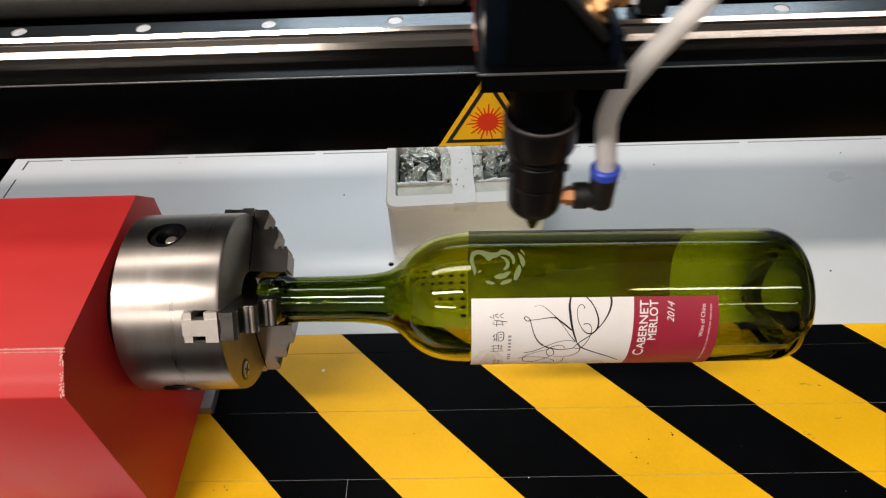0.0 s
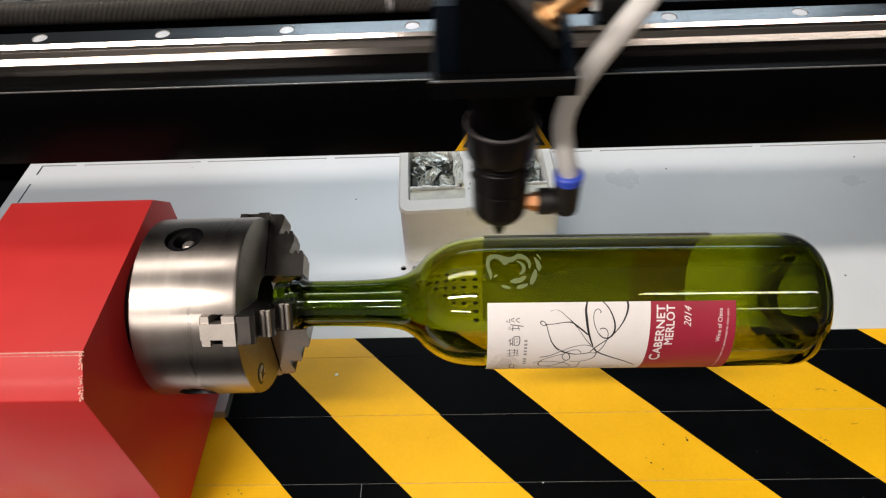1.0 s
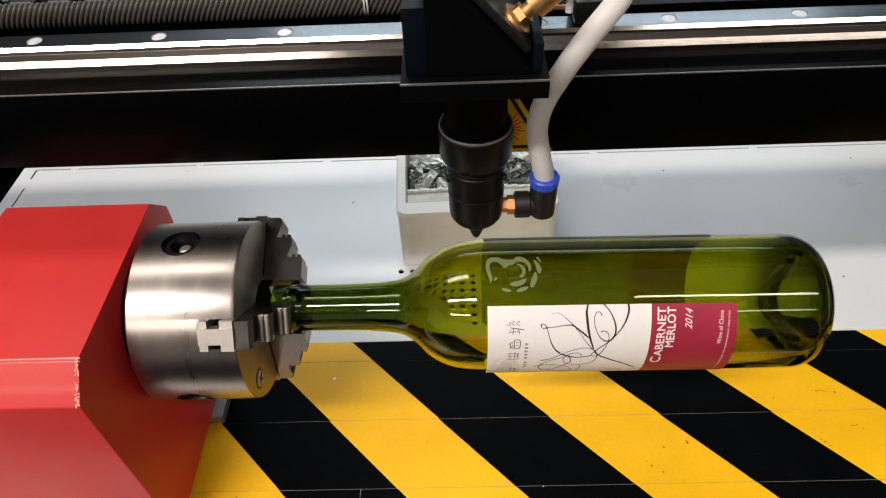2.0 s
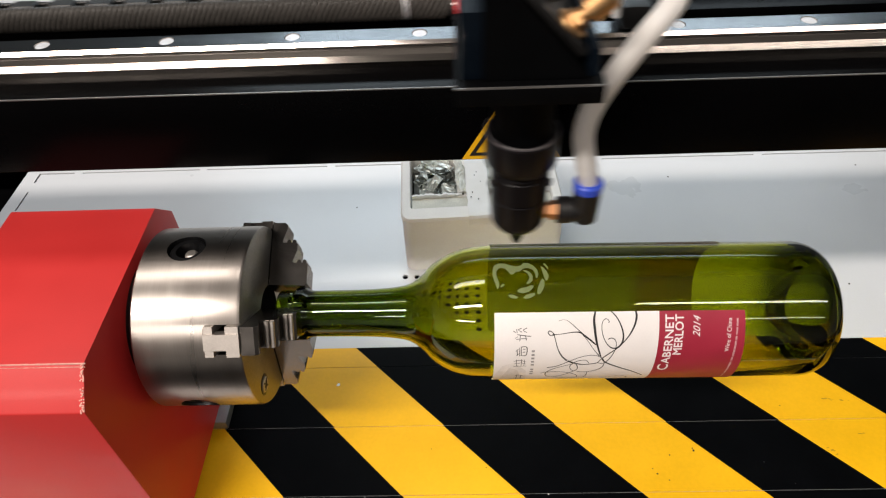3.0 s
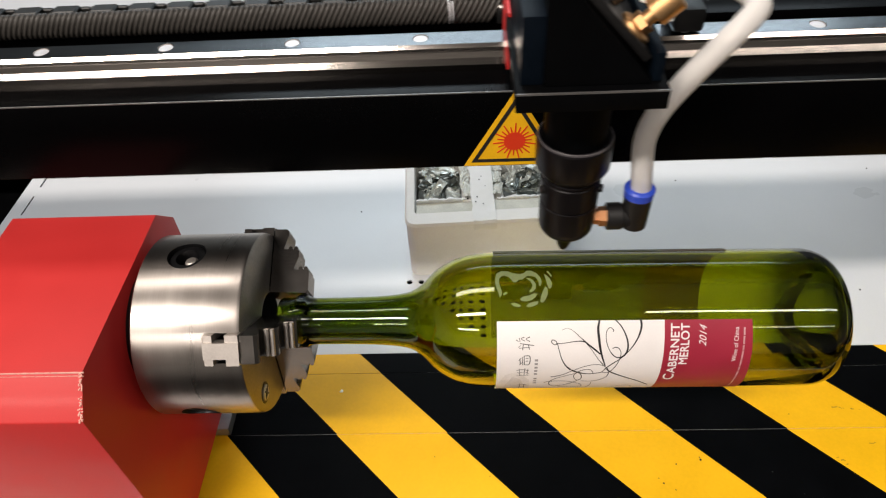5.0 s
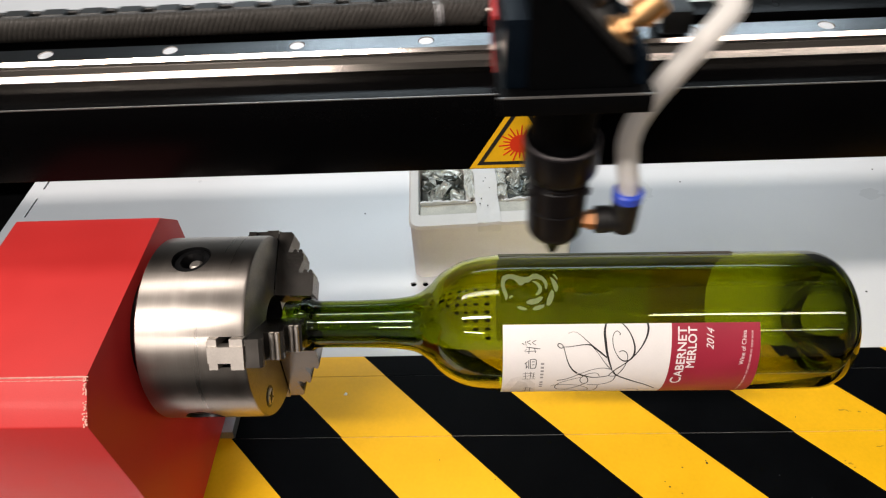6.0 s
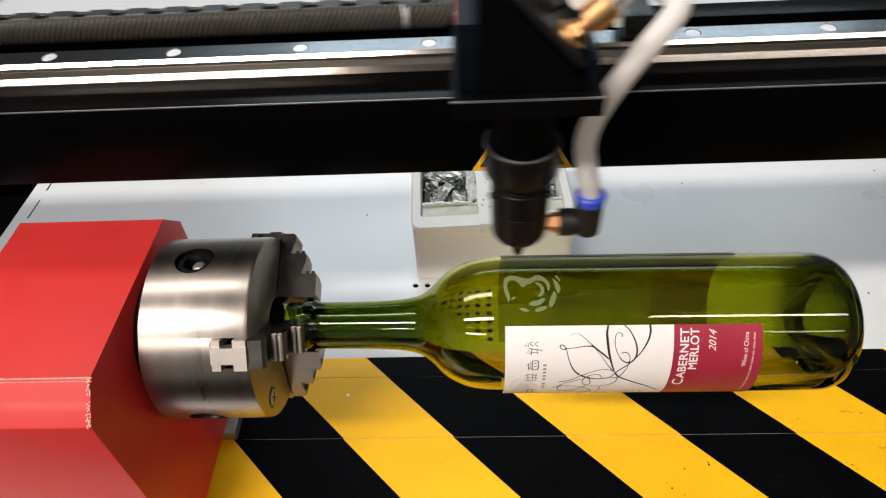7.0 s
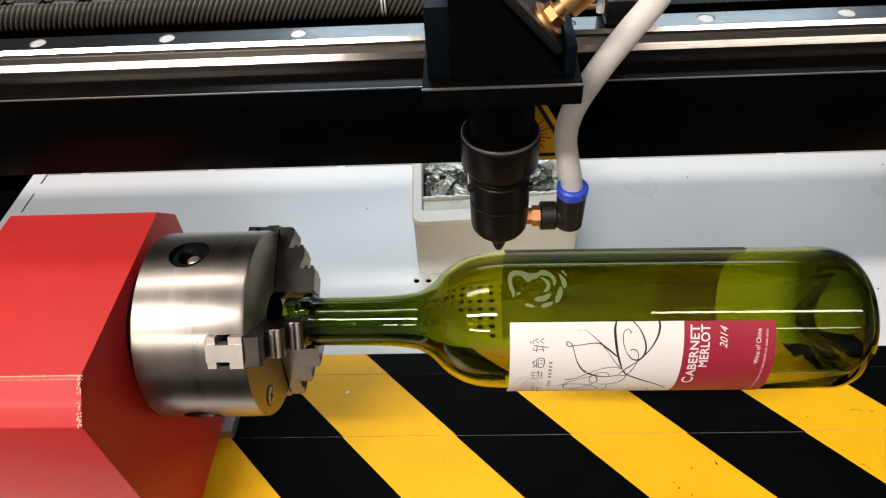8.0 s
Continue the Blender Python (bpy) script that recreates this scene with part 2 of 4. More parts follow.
def grid_sheet(xs, ys, z, skip, bm=None):
    """Flat cells between the given lines but for those whose middle skip() takes."""
    bm = bm or bmesh.new()
    xs, ys = sorted(set(xs)), sorted(set(ys))
    vs = {}

    def vert(i, j):
        if (i, j) not in vs:
            vs[i, j] = bm.verts.new((xs[i], ys[j], z))
        return vs[i, j]

    for i in range(len(xs) - 1):
        for j in range(len(ys) - 1):
            if not skip((xs[i] + xs[i + 1]) / 2, (ys[j] + ys[j + 1]) / 2):
                bm.faces.new((vert(i, j), vert(i + 1, j), vert(i + 1, j + 1), vert(i, j + 1)))
    return bm


# ---- room ----
def room():
    x0, x1, y0, y1, z0, z1 = -6.7, 6.7, -7.5, 7.2, -0.85, 3.12
    solid("floor", box(x0, x1, y0, y1, z0 - 0.1, z0), FLOOR, "grey workshop floor under the machine", "floor", kind="structure")
    solid("ceiling", box(x0, x1, y0, y1, z1, z1 + 0.1), CEILING, "white workshop ceiling with lamp panels", "ceiling", kind="structure")
    for name, b in (("wall_west", (x0 - 0.15, x0, y0, y1)), ("wall_east", (x1, x1 + 0.15, y0, y1)),
                    ("wall_south", (x0 - 0.15, x1 + 0.15, y0 - 0.15, y0)), ("wall_north", (x0 - 0.15, x1 + 0.15, y1, y1 + 0.15))):
        solid(name, box(*b, z0, z1), WALL, "plain pale workshop wall", "wall", kind="structure")


room()


# ---- machine body: table sheet, dark well, deck ----
TABLE_LEFT, TABLE_RIGHT, TABLE_BACK, TABLE_FRONT = -0.432, 0.62, 0.3035, -0.1580
HOLE_PITCH, HOLE_R = 0.0100, 0.0025
HOLE_X, HOLE_Y, HOLE_NX, HOLE_NY = -0.0337, 0.1433, 8, 7


def table():
    slots = [(-0.4185, -0.3815, 0.2982, 0.3002), (-0.3735, -0.2508, 0.2982, 0.2999), (-0.2437, -0.120, 0.2982, 0.2998),
             (-0.112, 0.012, 0.2982, 0.2998), (0.020, 0.150, 0.2982, 0.2998), (0.1577, 0.3092, 0.2982, 0.2998), (0.3172, 0.45, 0.2982, 0.2998),
             (-0.4185, -0.4165, 0.2852, 0.3002), (-0.4185, -0.4168, 0.2424, 0.2706), (-0.4185, -0.4168, 0.10, 0.2344)]
    px0, px1 = HOLE_X - HOLE_PITCH / 2, HOLE_X + HOLE_PITCH * (HOLE_NX - 0.5)
    py1, py0 = HOLE_Y + HOLE_PITCH / 2, HOLE_Y - HOLE_PITCH * (HOLE_NY - 0.5)
    xs = [TABLE_LEFT, TABLE_RIGHT, px0, px1] + [s[k] for s in slots for k in (0, 1)]
    ys = [TABLE_FRONT, TABLE_BACK, py0, py1] + [s[k] for s in slots for k in (2, 3)]

    def skip(x, y):
        return (px0 < x < px1 and py0 < y < py1) or any(a < x < b and c < y < d for a, b, c, d in slots)

    bm = grid_sheet(xs, ys, 0.0, skip)
    n = 16
    for i in range(HOLE_NX):
        for j in range(HOLE_NY):
            cx, cy, h = HOLE_X + i * HOLE_PITCH, HOLE_Y - j * HOLE_PITCH, HOLE_PITCH / 2
            ring, rim = [], []
            if j and i < 0.9 * j:
                bm.faces.new([bm.verts.new((cx + a * h, cy + d * h, 0)) for a, d in ((-1, -1), (1, -1), (1, 1), (-1, 1))])
                continue
            for k in range(n):
                a = 2 * math.pi * (k + 0.5) / n
                s = h / max(abs(math.cos(a)), abs(math.sin(a)))
                a2 = 2 * math.pi * k / n
                s2 = h / max(abs(math.cos(a2)), abs(math.sin(a2)))
                rim.append(bm.verts.new((cx + s2 * math.cos(a2), cy + s2 * math.sin(a2), 0)))
                ring.append(bm.verts.new((cx + HOLE_R * math.cos(a2), cy + HOLE_R * math.sin(a2), 0)))
            for k in range(n):
                bm.faces.new((ring[k], rim[k], rim[(k + 1) % n], ring[(k + 1) % n]))
    bmesh.ops.remove_doubles(bm, verts=bm.verts, dist=1e-5)
    bm.normal_update()
    bmesh.ops.reverse_faces(bm, faces=[f for f in bm.faces if f.normal.z < 0])
    ob = tagged(new("ground_sheet", finish("ground_sheet", bm, WHITE_SHEET, angle=0.0, recalc=False)), "white painted sheet-metal machine table with slots and vent holes", "machine table", kind="structure")
    mod = ob.modifiers.new("thickness", "SOLIDIFY")
    mod.thickness, mod.offset = 0.0015, -1
    # dark well below and around the table
    solid("machine_floor", box(-0.70, 0.70, -0.52, 1.28, -0.09, -0.08), BLACK_MATT, "black bottom of the machine well", "machine floor", kind="structure")
    solid("machine_side", box(-0.75, -0.70, -0.52, 1.30, -0.85, 0.02), BLACK_MATT, "black inner side of the machine", "machine side", kind="structure")
    solid("machine_side", box(0.70, 0.75, -0.52, 1.30, -0.85, 0.02), BLACK_MATT, "black inner side of the machine", "machine side", kind="structure")
    solid("machine_back", box(-0.70, 0.70, 1.28, 1.30, -0.85, -0.021), BLACK_MATT, "black back of the machine cabinet", "machine back", kind="structure")
    solid("machine_front", box(-0.75, 0.75, -0.54, -0.52, -0.85, 0.02), BLACK_MATT, "black front of the machine cabinet", "machine front", kind="structure")
    solid("rear_deck", box(-0.70, 0.70, 0.335, 1.30, -0.020, 0.0, 0.001), WHITE_SHEET, "white painted rear deck of the machine", "machine deck", kind="structure")


table()

# ---- hazard tapes ----
ROW, PERIOD, LAT_X, LAT_Y = 0.0503, 0.0770, -0.1286, 0.0513


def hazard_tape(x0, x1, y0, y1):
    """One strip of tape with slanting bars, cut at its ends."""
    gap, z0, z1 = 0.0002, 0.0002, 0.0007
    y0, y1 = y0 + gap, y1 - gap
    tape = thing("hazard_tape", ((x0 + x1) / 2, (y0 + y1) / 2, 0), "yellow and black striped hazard tape stuck on the table", "hazard tape", "tapes on the table")
    shift = random.uniform(-0.0012, 0.0012)

    def edge(j, y):
        return LAT_X + shift + j * PERIOD + (LAT_Y - y)

    j = math.floor((x0 - LAT_X) / PERIOD) - 4
    while edge(j, y1) < x1:
        quad = [(edge(j, y0), y0), (edge(j + 1, y0), y0), (edge(j + 1, y1), y1), (edge(j, y1), y1)]
        if max(p[0] for p in quad) > x0:
            for side, cutx in ((1, x0), (-1, x1)):
                out = []
                for a, b in zip(quad, quad[1:] + quad[:1]):
                    ina, inb = side * (a[0] - cutx) >= 0, side * (b[0] - cutx) >= 0
                    if ina:
                        out.append(a)
                    if ina != inb:
                        t = (cutx - a[0]) / (b[0] - a[0])
                        out.append((cutx, a[1] + t * (b[1] - a[1])))
                quad = out
                if len(quad) < 3:
                    break
            if len(quad) >= 3:
                part("black_bar" if j % 2 else "yellow_bar", prism(quad, "z", z0, z1), TAPE_BLACK if j % 2 else TAPE_YELLOW, tape)
        j += 1
    return tape


hazard_tape(TABLE_LEFT + 0.01, 0.60, LAT_Y, 0.0695)
for k in range(4):
    top = LAT_Y - k * ROW
    if k == 2:
        hazard_tape(TABLE_LEFT + 0.01, -0.0522, top - ROW, top)
        hazard_tape(-0.0517, 0.60, top - ROW, top)
    elif k > 2:
        hazard_tape(-0.0700, 0.60, top - ROW, top)
    else:
        hazard_tape(TABLE_LEFT + 0.01, 0.60, top - ROW, top)


# ---- gantry beam with its rail ----
BEAM_Y, BEAM_Z0, BEAM_Z1 = 0.022, 0.2160, 0.2572
RAIL_Y0, RAIL_Y1, RAIL_Z1 = 0.0408, 0.0558, 0.2700


def gantry():
    beam = thing("gantry_beam", (0, 0.08, BEAM_Z0), "glossy black gantry beam carrying a steel guide rail", "gantry beam")
    b = prism([(BEAM_Y, BEAM_Z0), (0.0975, BEAM_Z0), (0.0975, BEAM_Z1 - 0.003), (0.062, BEAM_Z1 - 0.003), (0.060, BEAM_Z1), (BEAM_Y, BEAM_Z1)], "x", -0.69, 0.69, 0.0003)
    part("beam", b, BLACK_PAINT, beam)
    part("edge_strip", box(-0.69, 0.69, BEAM_Y - 0.0001, BEAM_Y + 0.0005, BEAM_Z1 - 0.0004, BEAM_Z1 + 0.0001), EDGE_GREY, beam, "thin pale edge of the beam")
    part("chain_shelf", box(-0.69, 0.69, 0.086, 0.1010, BEAM_Z1 - 0.0029, 0.2587, 0.0005), BLACK_PAINT, beam)
    for x0, x1 in ((-0.69, -0.55), (0.55, 0.69)):
        part("beam_foot", box(x0, x1, 0.03, 0.10, -0.08, BEAM_Z0, 0.002), BLACK_MATT, beam)
    y0, y1, z0, z1 = RAIL_Y0, RAIL_Y1, BEAM_Z1, RAIL_Z1
    h = z1 - z0
    half = [(0.0, 0.0), (0.0, 0.0030), (0.0015, 0.00565), (0.0024, 0.0082), (0.0026, 0.0086), (0.0004, 0.0100), (0.0004, h - 0.0015), (0.0018, h)]
    profile = [(y0 + a, z0 + d) for a, d in half] + [(y1 - a, z0 + d) for a, d in half[::-1]]
    rail = prism(profile, "x", -0.66, 0.66)
    cutter = bmesh.new()
    holes = [-0.1814 + 0.0596 * k for k in range(-8, 15)]
    for x in holes:
        lathe([(-0.0012, 0.0037), (0.004, 0.0037)], (x, 0.0488, z1), (0, 0, 1), 24, cutter)
    rail = cut(rail, cutter)
    ob = part("guide_rail", rail, [CHROME, RAIL_TOP], beam, "polished steel guide rail with plugged bolt holes", 5)
    for p in ob.data.polygons:
        p.material_index = 1 if p.normal.z > 0.9 else 0
    for x in holes:
        part("plug", lathe([(-0.002, 0.0035), (-0.0005, 0.0035), (-0.0002, 0.0031), (-0.0002, 0.0)], (x, 0.0488, z1), (0, 0, 1), 20), CAP_GREY, ob)


gantry()


# ---- laser warning sticker on the beam ----
def warning_sign():
    x, z, w, y = 0.0159, 0.2166, 0.0480, BEAM_Y
    sign = thing("warning_sign", (x + w / 2, y, z), "yellow triangular laser warning sticker on the black beam", "warning sign")
    c = Vector((x + w / 2, z + w * 0.2887))

    def tri(r):
        return [(c.x + r * math.sin(a), c.y + r * math.cos(a)) for a in (0, 2 * math.pi / 3, 4 * math.pi / 3)]

    R = w / math.sqrt(3)
    part("sticker", prism(tri(R), "y", y - 0.0003, y - 0.00002), SIGN_YELLOW, sign)
    ring = bmesh.new()
    a, b = tri(R * 0.85), tri(R * 0.72)
    va = [ring.verts.new((p[0], y - 0.00042, p[1])) for p in a]
    vb = [ring.verts.new((p[0], y - 0.00042, p[1])) for p in b]
    for i in range(3):
        ring.faces.new((va[i], va[(i + 1) % 3], vb[(i + 1) % 3], vb[i]))
    ring.normal_update()
    bmesh.ops.solidify(ring, geom=ring.faces[:], thickness=0.0001)
    part("black_border", ring, INK, sign)
    cz = c.y
    disc = prism([(c.x + 0.0050 * math.cos(t), cz + 0.0050 * math.sin(t)) for t in np.linspace(0, 2 * math.pi, 25)[:-1]], "y", y - 0.00055, y - 0.0003)
    burst = part("red_burst", disc, SIGN_RED, sign)
    for k in range(22):
        t = 2 * math.pi * k / 22 + 0.1
        d, n = Vector((math.cos(t), math.sin(t))), Vector((-math.sin(t), math.cos(t)))
        m = Vector((c.x, cz))
        q = [m + d * 0.0047 - n * 0.00042, m + d * (0.0102 if k % 2 else 0.0082) - n * 0.00026, m + d * (0.0102 if k % 2 else 0.0082) + n * 0.00026, m + d * 0.0047 + n * 0.00042]
        part("ray", prism([(p.x, p.y) for p in q], "y", y - 0.0005, y - 0.0003), SIGN_RED, burst)


warning_sign()


# ---- red headstock ----
def headstock():
    hs = thing("rotary_headstock", (-0.20, -0.01, 0.0), "bright red painted steel headstock of the rotary chuck", "headstock")
    poly = [(-0.0794, 0.009), (-0.0794, 0.1543), (-0.0630, 0.1707), (0.0440, 0.1707), (0.0600, 0.1545), (0.0600, 0.009)]
    housing = prism(poly, "x", -0.2440, -0.1600, 0.0008)
    for v in housing.verts:
        if v.co.x < -0.20:                      # the far end leans outwards towards its foot
            v.co.x -= (0.1707 - v.co.z) * 0.25
    part("housing", housing, RED_PAINT, hs)
    part("base_plate", box(-0.2600, -0.1525, 0.001, 0.058, 0.0008, 0.0092, 0.001), GREY_STEEL, hs, "grey steel foot under the housing")
    part("base_plate", box(-0.2600, -0.1640, -0.077, -0.005, 0.0008, 0.0092, 0.001), GREY_STEEL, hs, "grey steel foot under the housing")
    chips = bmesh.new()
    rnd = random.Random(4)
    # chipped paint along the front fold and the corner of the end
    x = -0.2435
    while x < -0.1615:
        d = rnd.uniform(0.0006, 0.0030)
        r = rnd.uniform(0.00010, 0.00028)
        box(x, x + d, -0.0632 - r, -0.0632 + r, 0.1704, 0.17092 + r * 0.4, bm=chips)
        box(x, x + d * 0.9, -0.0642 - r * 0.5, -0.0642 + r * 0.5, 0.1690, 0.16965, bm=chips)
        x += d * rnd.uniform(0.55, 1.08)
    for k in range(60):
        t = rnd.random()
        y, z = -0.0630 - 0.0164 * t, 0.1707 - 0.0164 * t
        s = rnd.uniform(0.0001, 0.00032)
        q = rnd.uniform(0, 0.0022) * rnd.random()
        box(-0.1603 - q - s, -0.1600 - q + 0.0001, y - s - 0.0003, y + s * 0.2, z - s * 0.3, z + s + 0.0001, bm=chips)
    tagged(part("chipped_paint", chips, CHIPPED, hs, "chipped pale paint along the folded edge"), kind="stuff")
    part("spindle_flange", lathe([(-0.161, 0.036), (-0.1515, 0.036)], (0, 0, AXIS), (1, 0, 0), 64), DARK_STEEL, hs, "dark flange behind the chuck")


headstock()

# ---- three-jaw chuck ----
CHUCK_X0, CHUCK_X1, CHUCK_R, JAW_A = -0.1516, -0.0955, 0.0500, 0.625


def ring_pose(a):
    """From a frame with x along the axis, y across and z outwards to the angle a round the chuck."""
    return Matrix.Translation((0, 0, AXIS)) @ Matrix.Rotation(math.pi / 2 - a, 4, "X")


def chuck():
    ch = thing("lathe_chuck", (CHUCK_X0, 0, AXIS), "brushed steel three-jaw chuck on the red headstock", "chuck")
    body = lathe([(CHUCK_X0, 0.0), (CHUCK_X0, 0.0485), (CHUCK_X0 + 0.0012, CHUCK_R), (CHUCK_X1 - 0.0022, CHUCK_R), (CHUCK_X1 - 0.0008, 0.0495), (CHUCK_X1, 0.0478), (CHUCK_X1, 0.0)], (0, 0, AXIS), (1, 0, 0), 128)
    cutter = bmesh.new()
    for k in range(3):
        m = ring_pose(JAW_A + 2 * math.pi / 3 * k)
        c = bmesh.new()
        box(-0.1135, -0.09, -0.0078, 0.0078, 0.0185, 0.060, bm=c)
        bmesh.ops.transform(c, matrix=m, verts=c.verts)
        me = bpy.data.meshes.new("tmp")
        c.to_mesh(me)
        c.free()
        cutter.from_mesh(me)
        bpy.data.meshes.remove(me)
        m = ring_pose(JAW_A + math.pi / 3 + 2 * math.pi / 3 * k)
        o, d = m @ Vector((-0.1290, 0, 0)), m.to_3x3() @ Vector((0, 0, 1))
        lathe([(0.036, 0.0100), (0.060, 0.0100)], o, d, 32, cutter)
    lathe([(-0.12, 0.0165), (-0.09, 0.0165)], (0, 0, AXIS), (1, 0, 0), 48, cutter)
    body = cut(body, cutter)
    ob = part("chuck_body", body, [STEEL, STEEL_FACE, DARK_STEEL], ch, angle=28)
    # surfaces cut into the body take the darker steel
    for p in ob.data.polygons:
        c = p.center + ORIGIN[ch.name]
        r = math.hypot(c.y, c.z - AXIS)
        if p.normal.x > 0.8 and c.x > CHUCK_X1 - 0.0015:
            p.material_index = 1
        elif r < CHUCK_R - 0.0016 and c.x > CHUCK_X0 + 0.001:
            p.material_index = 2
    for k in range(3):
        m = ring_pose(JAW_A + math.pi / 3 + 2 * math.pi / 3 * k)
        o, d = m @ Vector((-0.1290, 0, 0)), m.to_3x3() @ Vector((0, 0, 1))
        sock = lathe([(0.037, 0.0098), (0.0468, 0.0098), (0.0478, 0.0088), (0.0478, 0.0062), (0.0400, 0.0054), (0.0400, 0.0)], o, d, 32)
        s = part("key_socket", sock, DARK_STEEL, ob, "dark chuck key socket")
        # small bright hub added for the reflection inside the key hole
        hub = lathe([(0.0395, 0.0034), (0.0450, 0.0034), (0.0460, 0.0024), (0.0460, 0)], o, d, 16)
        bmesh.ops.translate(hub, verts=hub.verts, vec=(0.0012, 0, 0))
        part("socket_glint", hub, JAW_BRIGHT, ob)
    # face bolt
    m = ring_pose(JAW_A - math.radians(62))
    o = m @ Vector((CHUCK_X1, 0, 0.0395))
    bolt = part("face_bolt", lathe([(-0.001, 0.0060), (0.0002, 0.0060), (0.0002, 0.0048), (-0.0004, 0.0046)], o, (1, 0, 0), 28), DARK_STEEL, ch, "dark ring of a bolt in the chuck face")
    part("bolt_head", lathe([(-0.001, 0.0044), (0.0006, 0.0044), (0.0010, 0.0038), (0.0010, 0.0024), (0.0002, 0.0021), (0.0002, 0.0)], o, (1, 0, 0), 24), JAW_BRIGHT, bolt)
    for t in (0.5, 2.07):
        slot = box(0.0008, 0.0012, -0.0036, 0.0036, -0.0005, 0.0005)
        bmesh.ops.transform(slot, matrix=Matrix.Translation(o) @ Matrix.Rotation(t, 4, "X"), verts=slot.verts)
        part("bolt_slot", slot, DARK_STEEL, bolt)
    for k in range(3):
        m = ring_pose(JAW_A + 2 * math.pi / 3 * k)
        prof = [(-0.0950, 0.0530), (-0.0882, 0.0530), (-0.0866, 0.0516), (-0.0866, 0.0490), (-0.0892, 0.0405), (-0.0815, 0.0405),
                (-0.0801, 0.0392), (-0.0801, 0.0355), (-0.0828, 0.0280), (-0.0750, 0.0280), (-0.0736, 0.0266), (-0.0736, 0.0158), (-0.0746, 0.0141)]
        core = prism([(-0.0950, 0.0150)] + prof, "y", -0.0072, 0.0072)
        prism([(-0.1130, 0.0190), (-0.1130, 0.0545), (-0.0955, 0.0545), (-0.0955, 0.0190)], "y", -0.0040, 0.0040, bm=core)
        bmesh.ops.transform(core, matrix=m, verts=core.verts)
        jaw = part("jaw", core, JAW_STEEL, ch, "stepped hardened steel jaw gripping the neck", 30)
        # the front jaw's ends and ridges are coloured lighter, as if catching the light
        # guide flanges seen at the rim of the body as an H
        flanges = bmesh.new()
        for y0, y1 in ((-0.0077, -0.0039), (0.0039, 0.0077)):
            box(-0.1128, -0.1085, y0, y1, 0.02, 0.0535, bm=flanges)
            box(-0.1020, -0.0955, y0, y1, 0.016, 0.0540, bm=flanges)
        bmesh.ops.transform(flanges, matrix=m, verts=flanges.verts)
        part("guide_flange", flanges, JAW_STEEL if k else JAW_BRIGHT, jaw)
        end = box(-0.1129, -0.0952, -0.0041, 0.0041, 0.048, 0.0548)
        bmesh.ops.transform(end, matrix=m, verts=end.verts)
        part("jaw_end", end, JAW_STEEL if k else JAW_BRIGHT, jaw)
        lip = lathe([(-0.0062, 0.0), (-0.0062, 0.0011), (0.0062, 0.0011), (0.0062, 0.0)], (-0.1130, 0, 0.0512), (0, 1, 0), 12)
        bmesh.ops.transform(lip, matrix=m, verts=lip.verts)
        part("jaw_lip", lip, JAW_STEEL if k else JAW_BRIGHT, jaw, "rounded worn lip of the jaw")
        # rounded teeth across the steps
        for x, r in ((-0.0852, 0.0412), (-0.0822, 0.0412), (-0.0787, 0.0288), (-0.0757, 0.0288)):
            ridge = lathe([(-0.0068, 0.0), (-0.0068, 0.0012), (0.0068, 0.0012), (0.0068, 0.0)], (x, 0, r), (0, 1, 0), 12)
            bmesh.ops.transform(ridge, matrix=m, verts=ridge.verts)
            part("jaw_ridge", ridge, JAW_STEEL if k else JAW_BRIGHT, jaw)


chuck()

# ---- wine bottle, lying with its neck in the chuck ----
BOTTLE_R = 0.0375
TILT = Matrix.Translation((-0.1, 0, AXIS)) @ Matrix.Rotation(math.atan(DROOP), 4, "Y") @ Matrix.Translation((0.1, 0, 0))


def on_bottle(x, a, r=BOTTLE_R):
    return TILT @ Vector((x, -r * math.cos(a), r * math.sin(a)))


def smooth_profile(points, steps=5):
    out = [p.to_2d() for p in spline([(a, b, 0) for a, b in points], steps)]
    return [(p.x, max(0.0, p.y)) for p in out]


def wrapped(polys, lift, thick=0.00006, bm=None, fine=0.0022):
    """Flat shapes given as (x, arc) polygons, laid round the bottle. arc: metres up round the glass from its side line."""
    bm = bm or bmesh.new()
    for poly in polys:
        vs = [bm.verts.new((p[0], p[1], 0)) for p in poly]
        try:
            bm.faces.new(vs)
        except ValueError:
            pass
    bmesh.ops.triangulate(bm, faces=[f for f in bm.faces if len(f.verts) > 4])
    ys = [v.co.y for v in bm.verts]
    y = math.floor(min(ys) / fine) * fine
    while y < max(ys):
        bmesh.ops.bisect_plane(bm, geom=bm.verts[:] + bm.edges[:] + bm.faces[:], plane_co=(0, y, 0), plane_no=(0, 1, 0))
        y += fine
    r = BOTTLE_R + lift
    for v in bm.verts:
        v.co = on_bottle(v.co.x, v.co.y / BOTTLE_R, r)
    return bm


def ribbon(points, widths):
    """A flat pen stroke as small quads."""
    path = spline([(p[0], p[1], 0) for p in points], 7)
    out = []
    n = len(path) - 1
    w = [np.interp(i / n, np.linspace(0, 1, len(widths)), widths) for i in range(n + 1)]
    side = []
    for i, p in enumerate(path):
        d = (path[min(i + 1, n)] - path[max(i - 1, 0)]).normalized()
        k = Vector((-d.y, d.x, 0)) * w[i] / 2
        side.append((p + k, p - k))
    for (a, b), (c, d) in zip(side, side[1:]):
        out.append([(a.x, a.y), (c.x, c.y), (d.x, d.y), (b.x, b.y)])
    return out


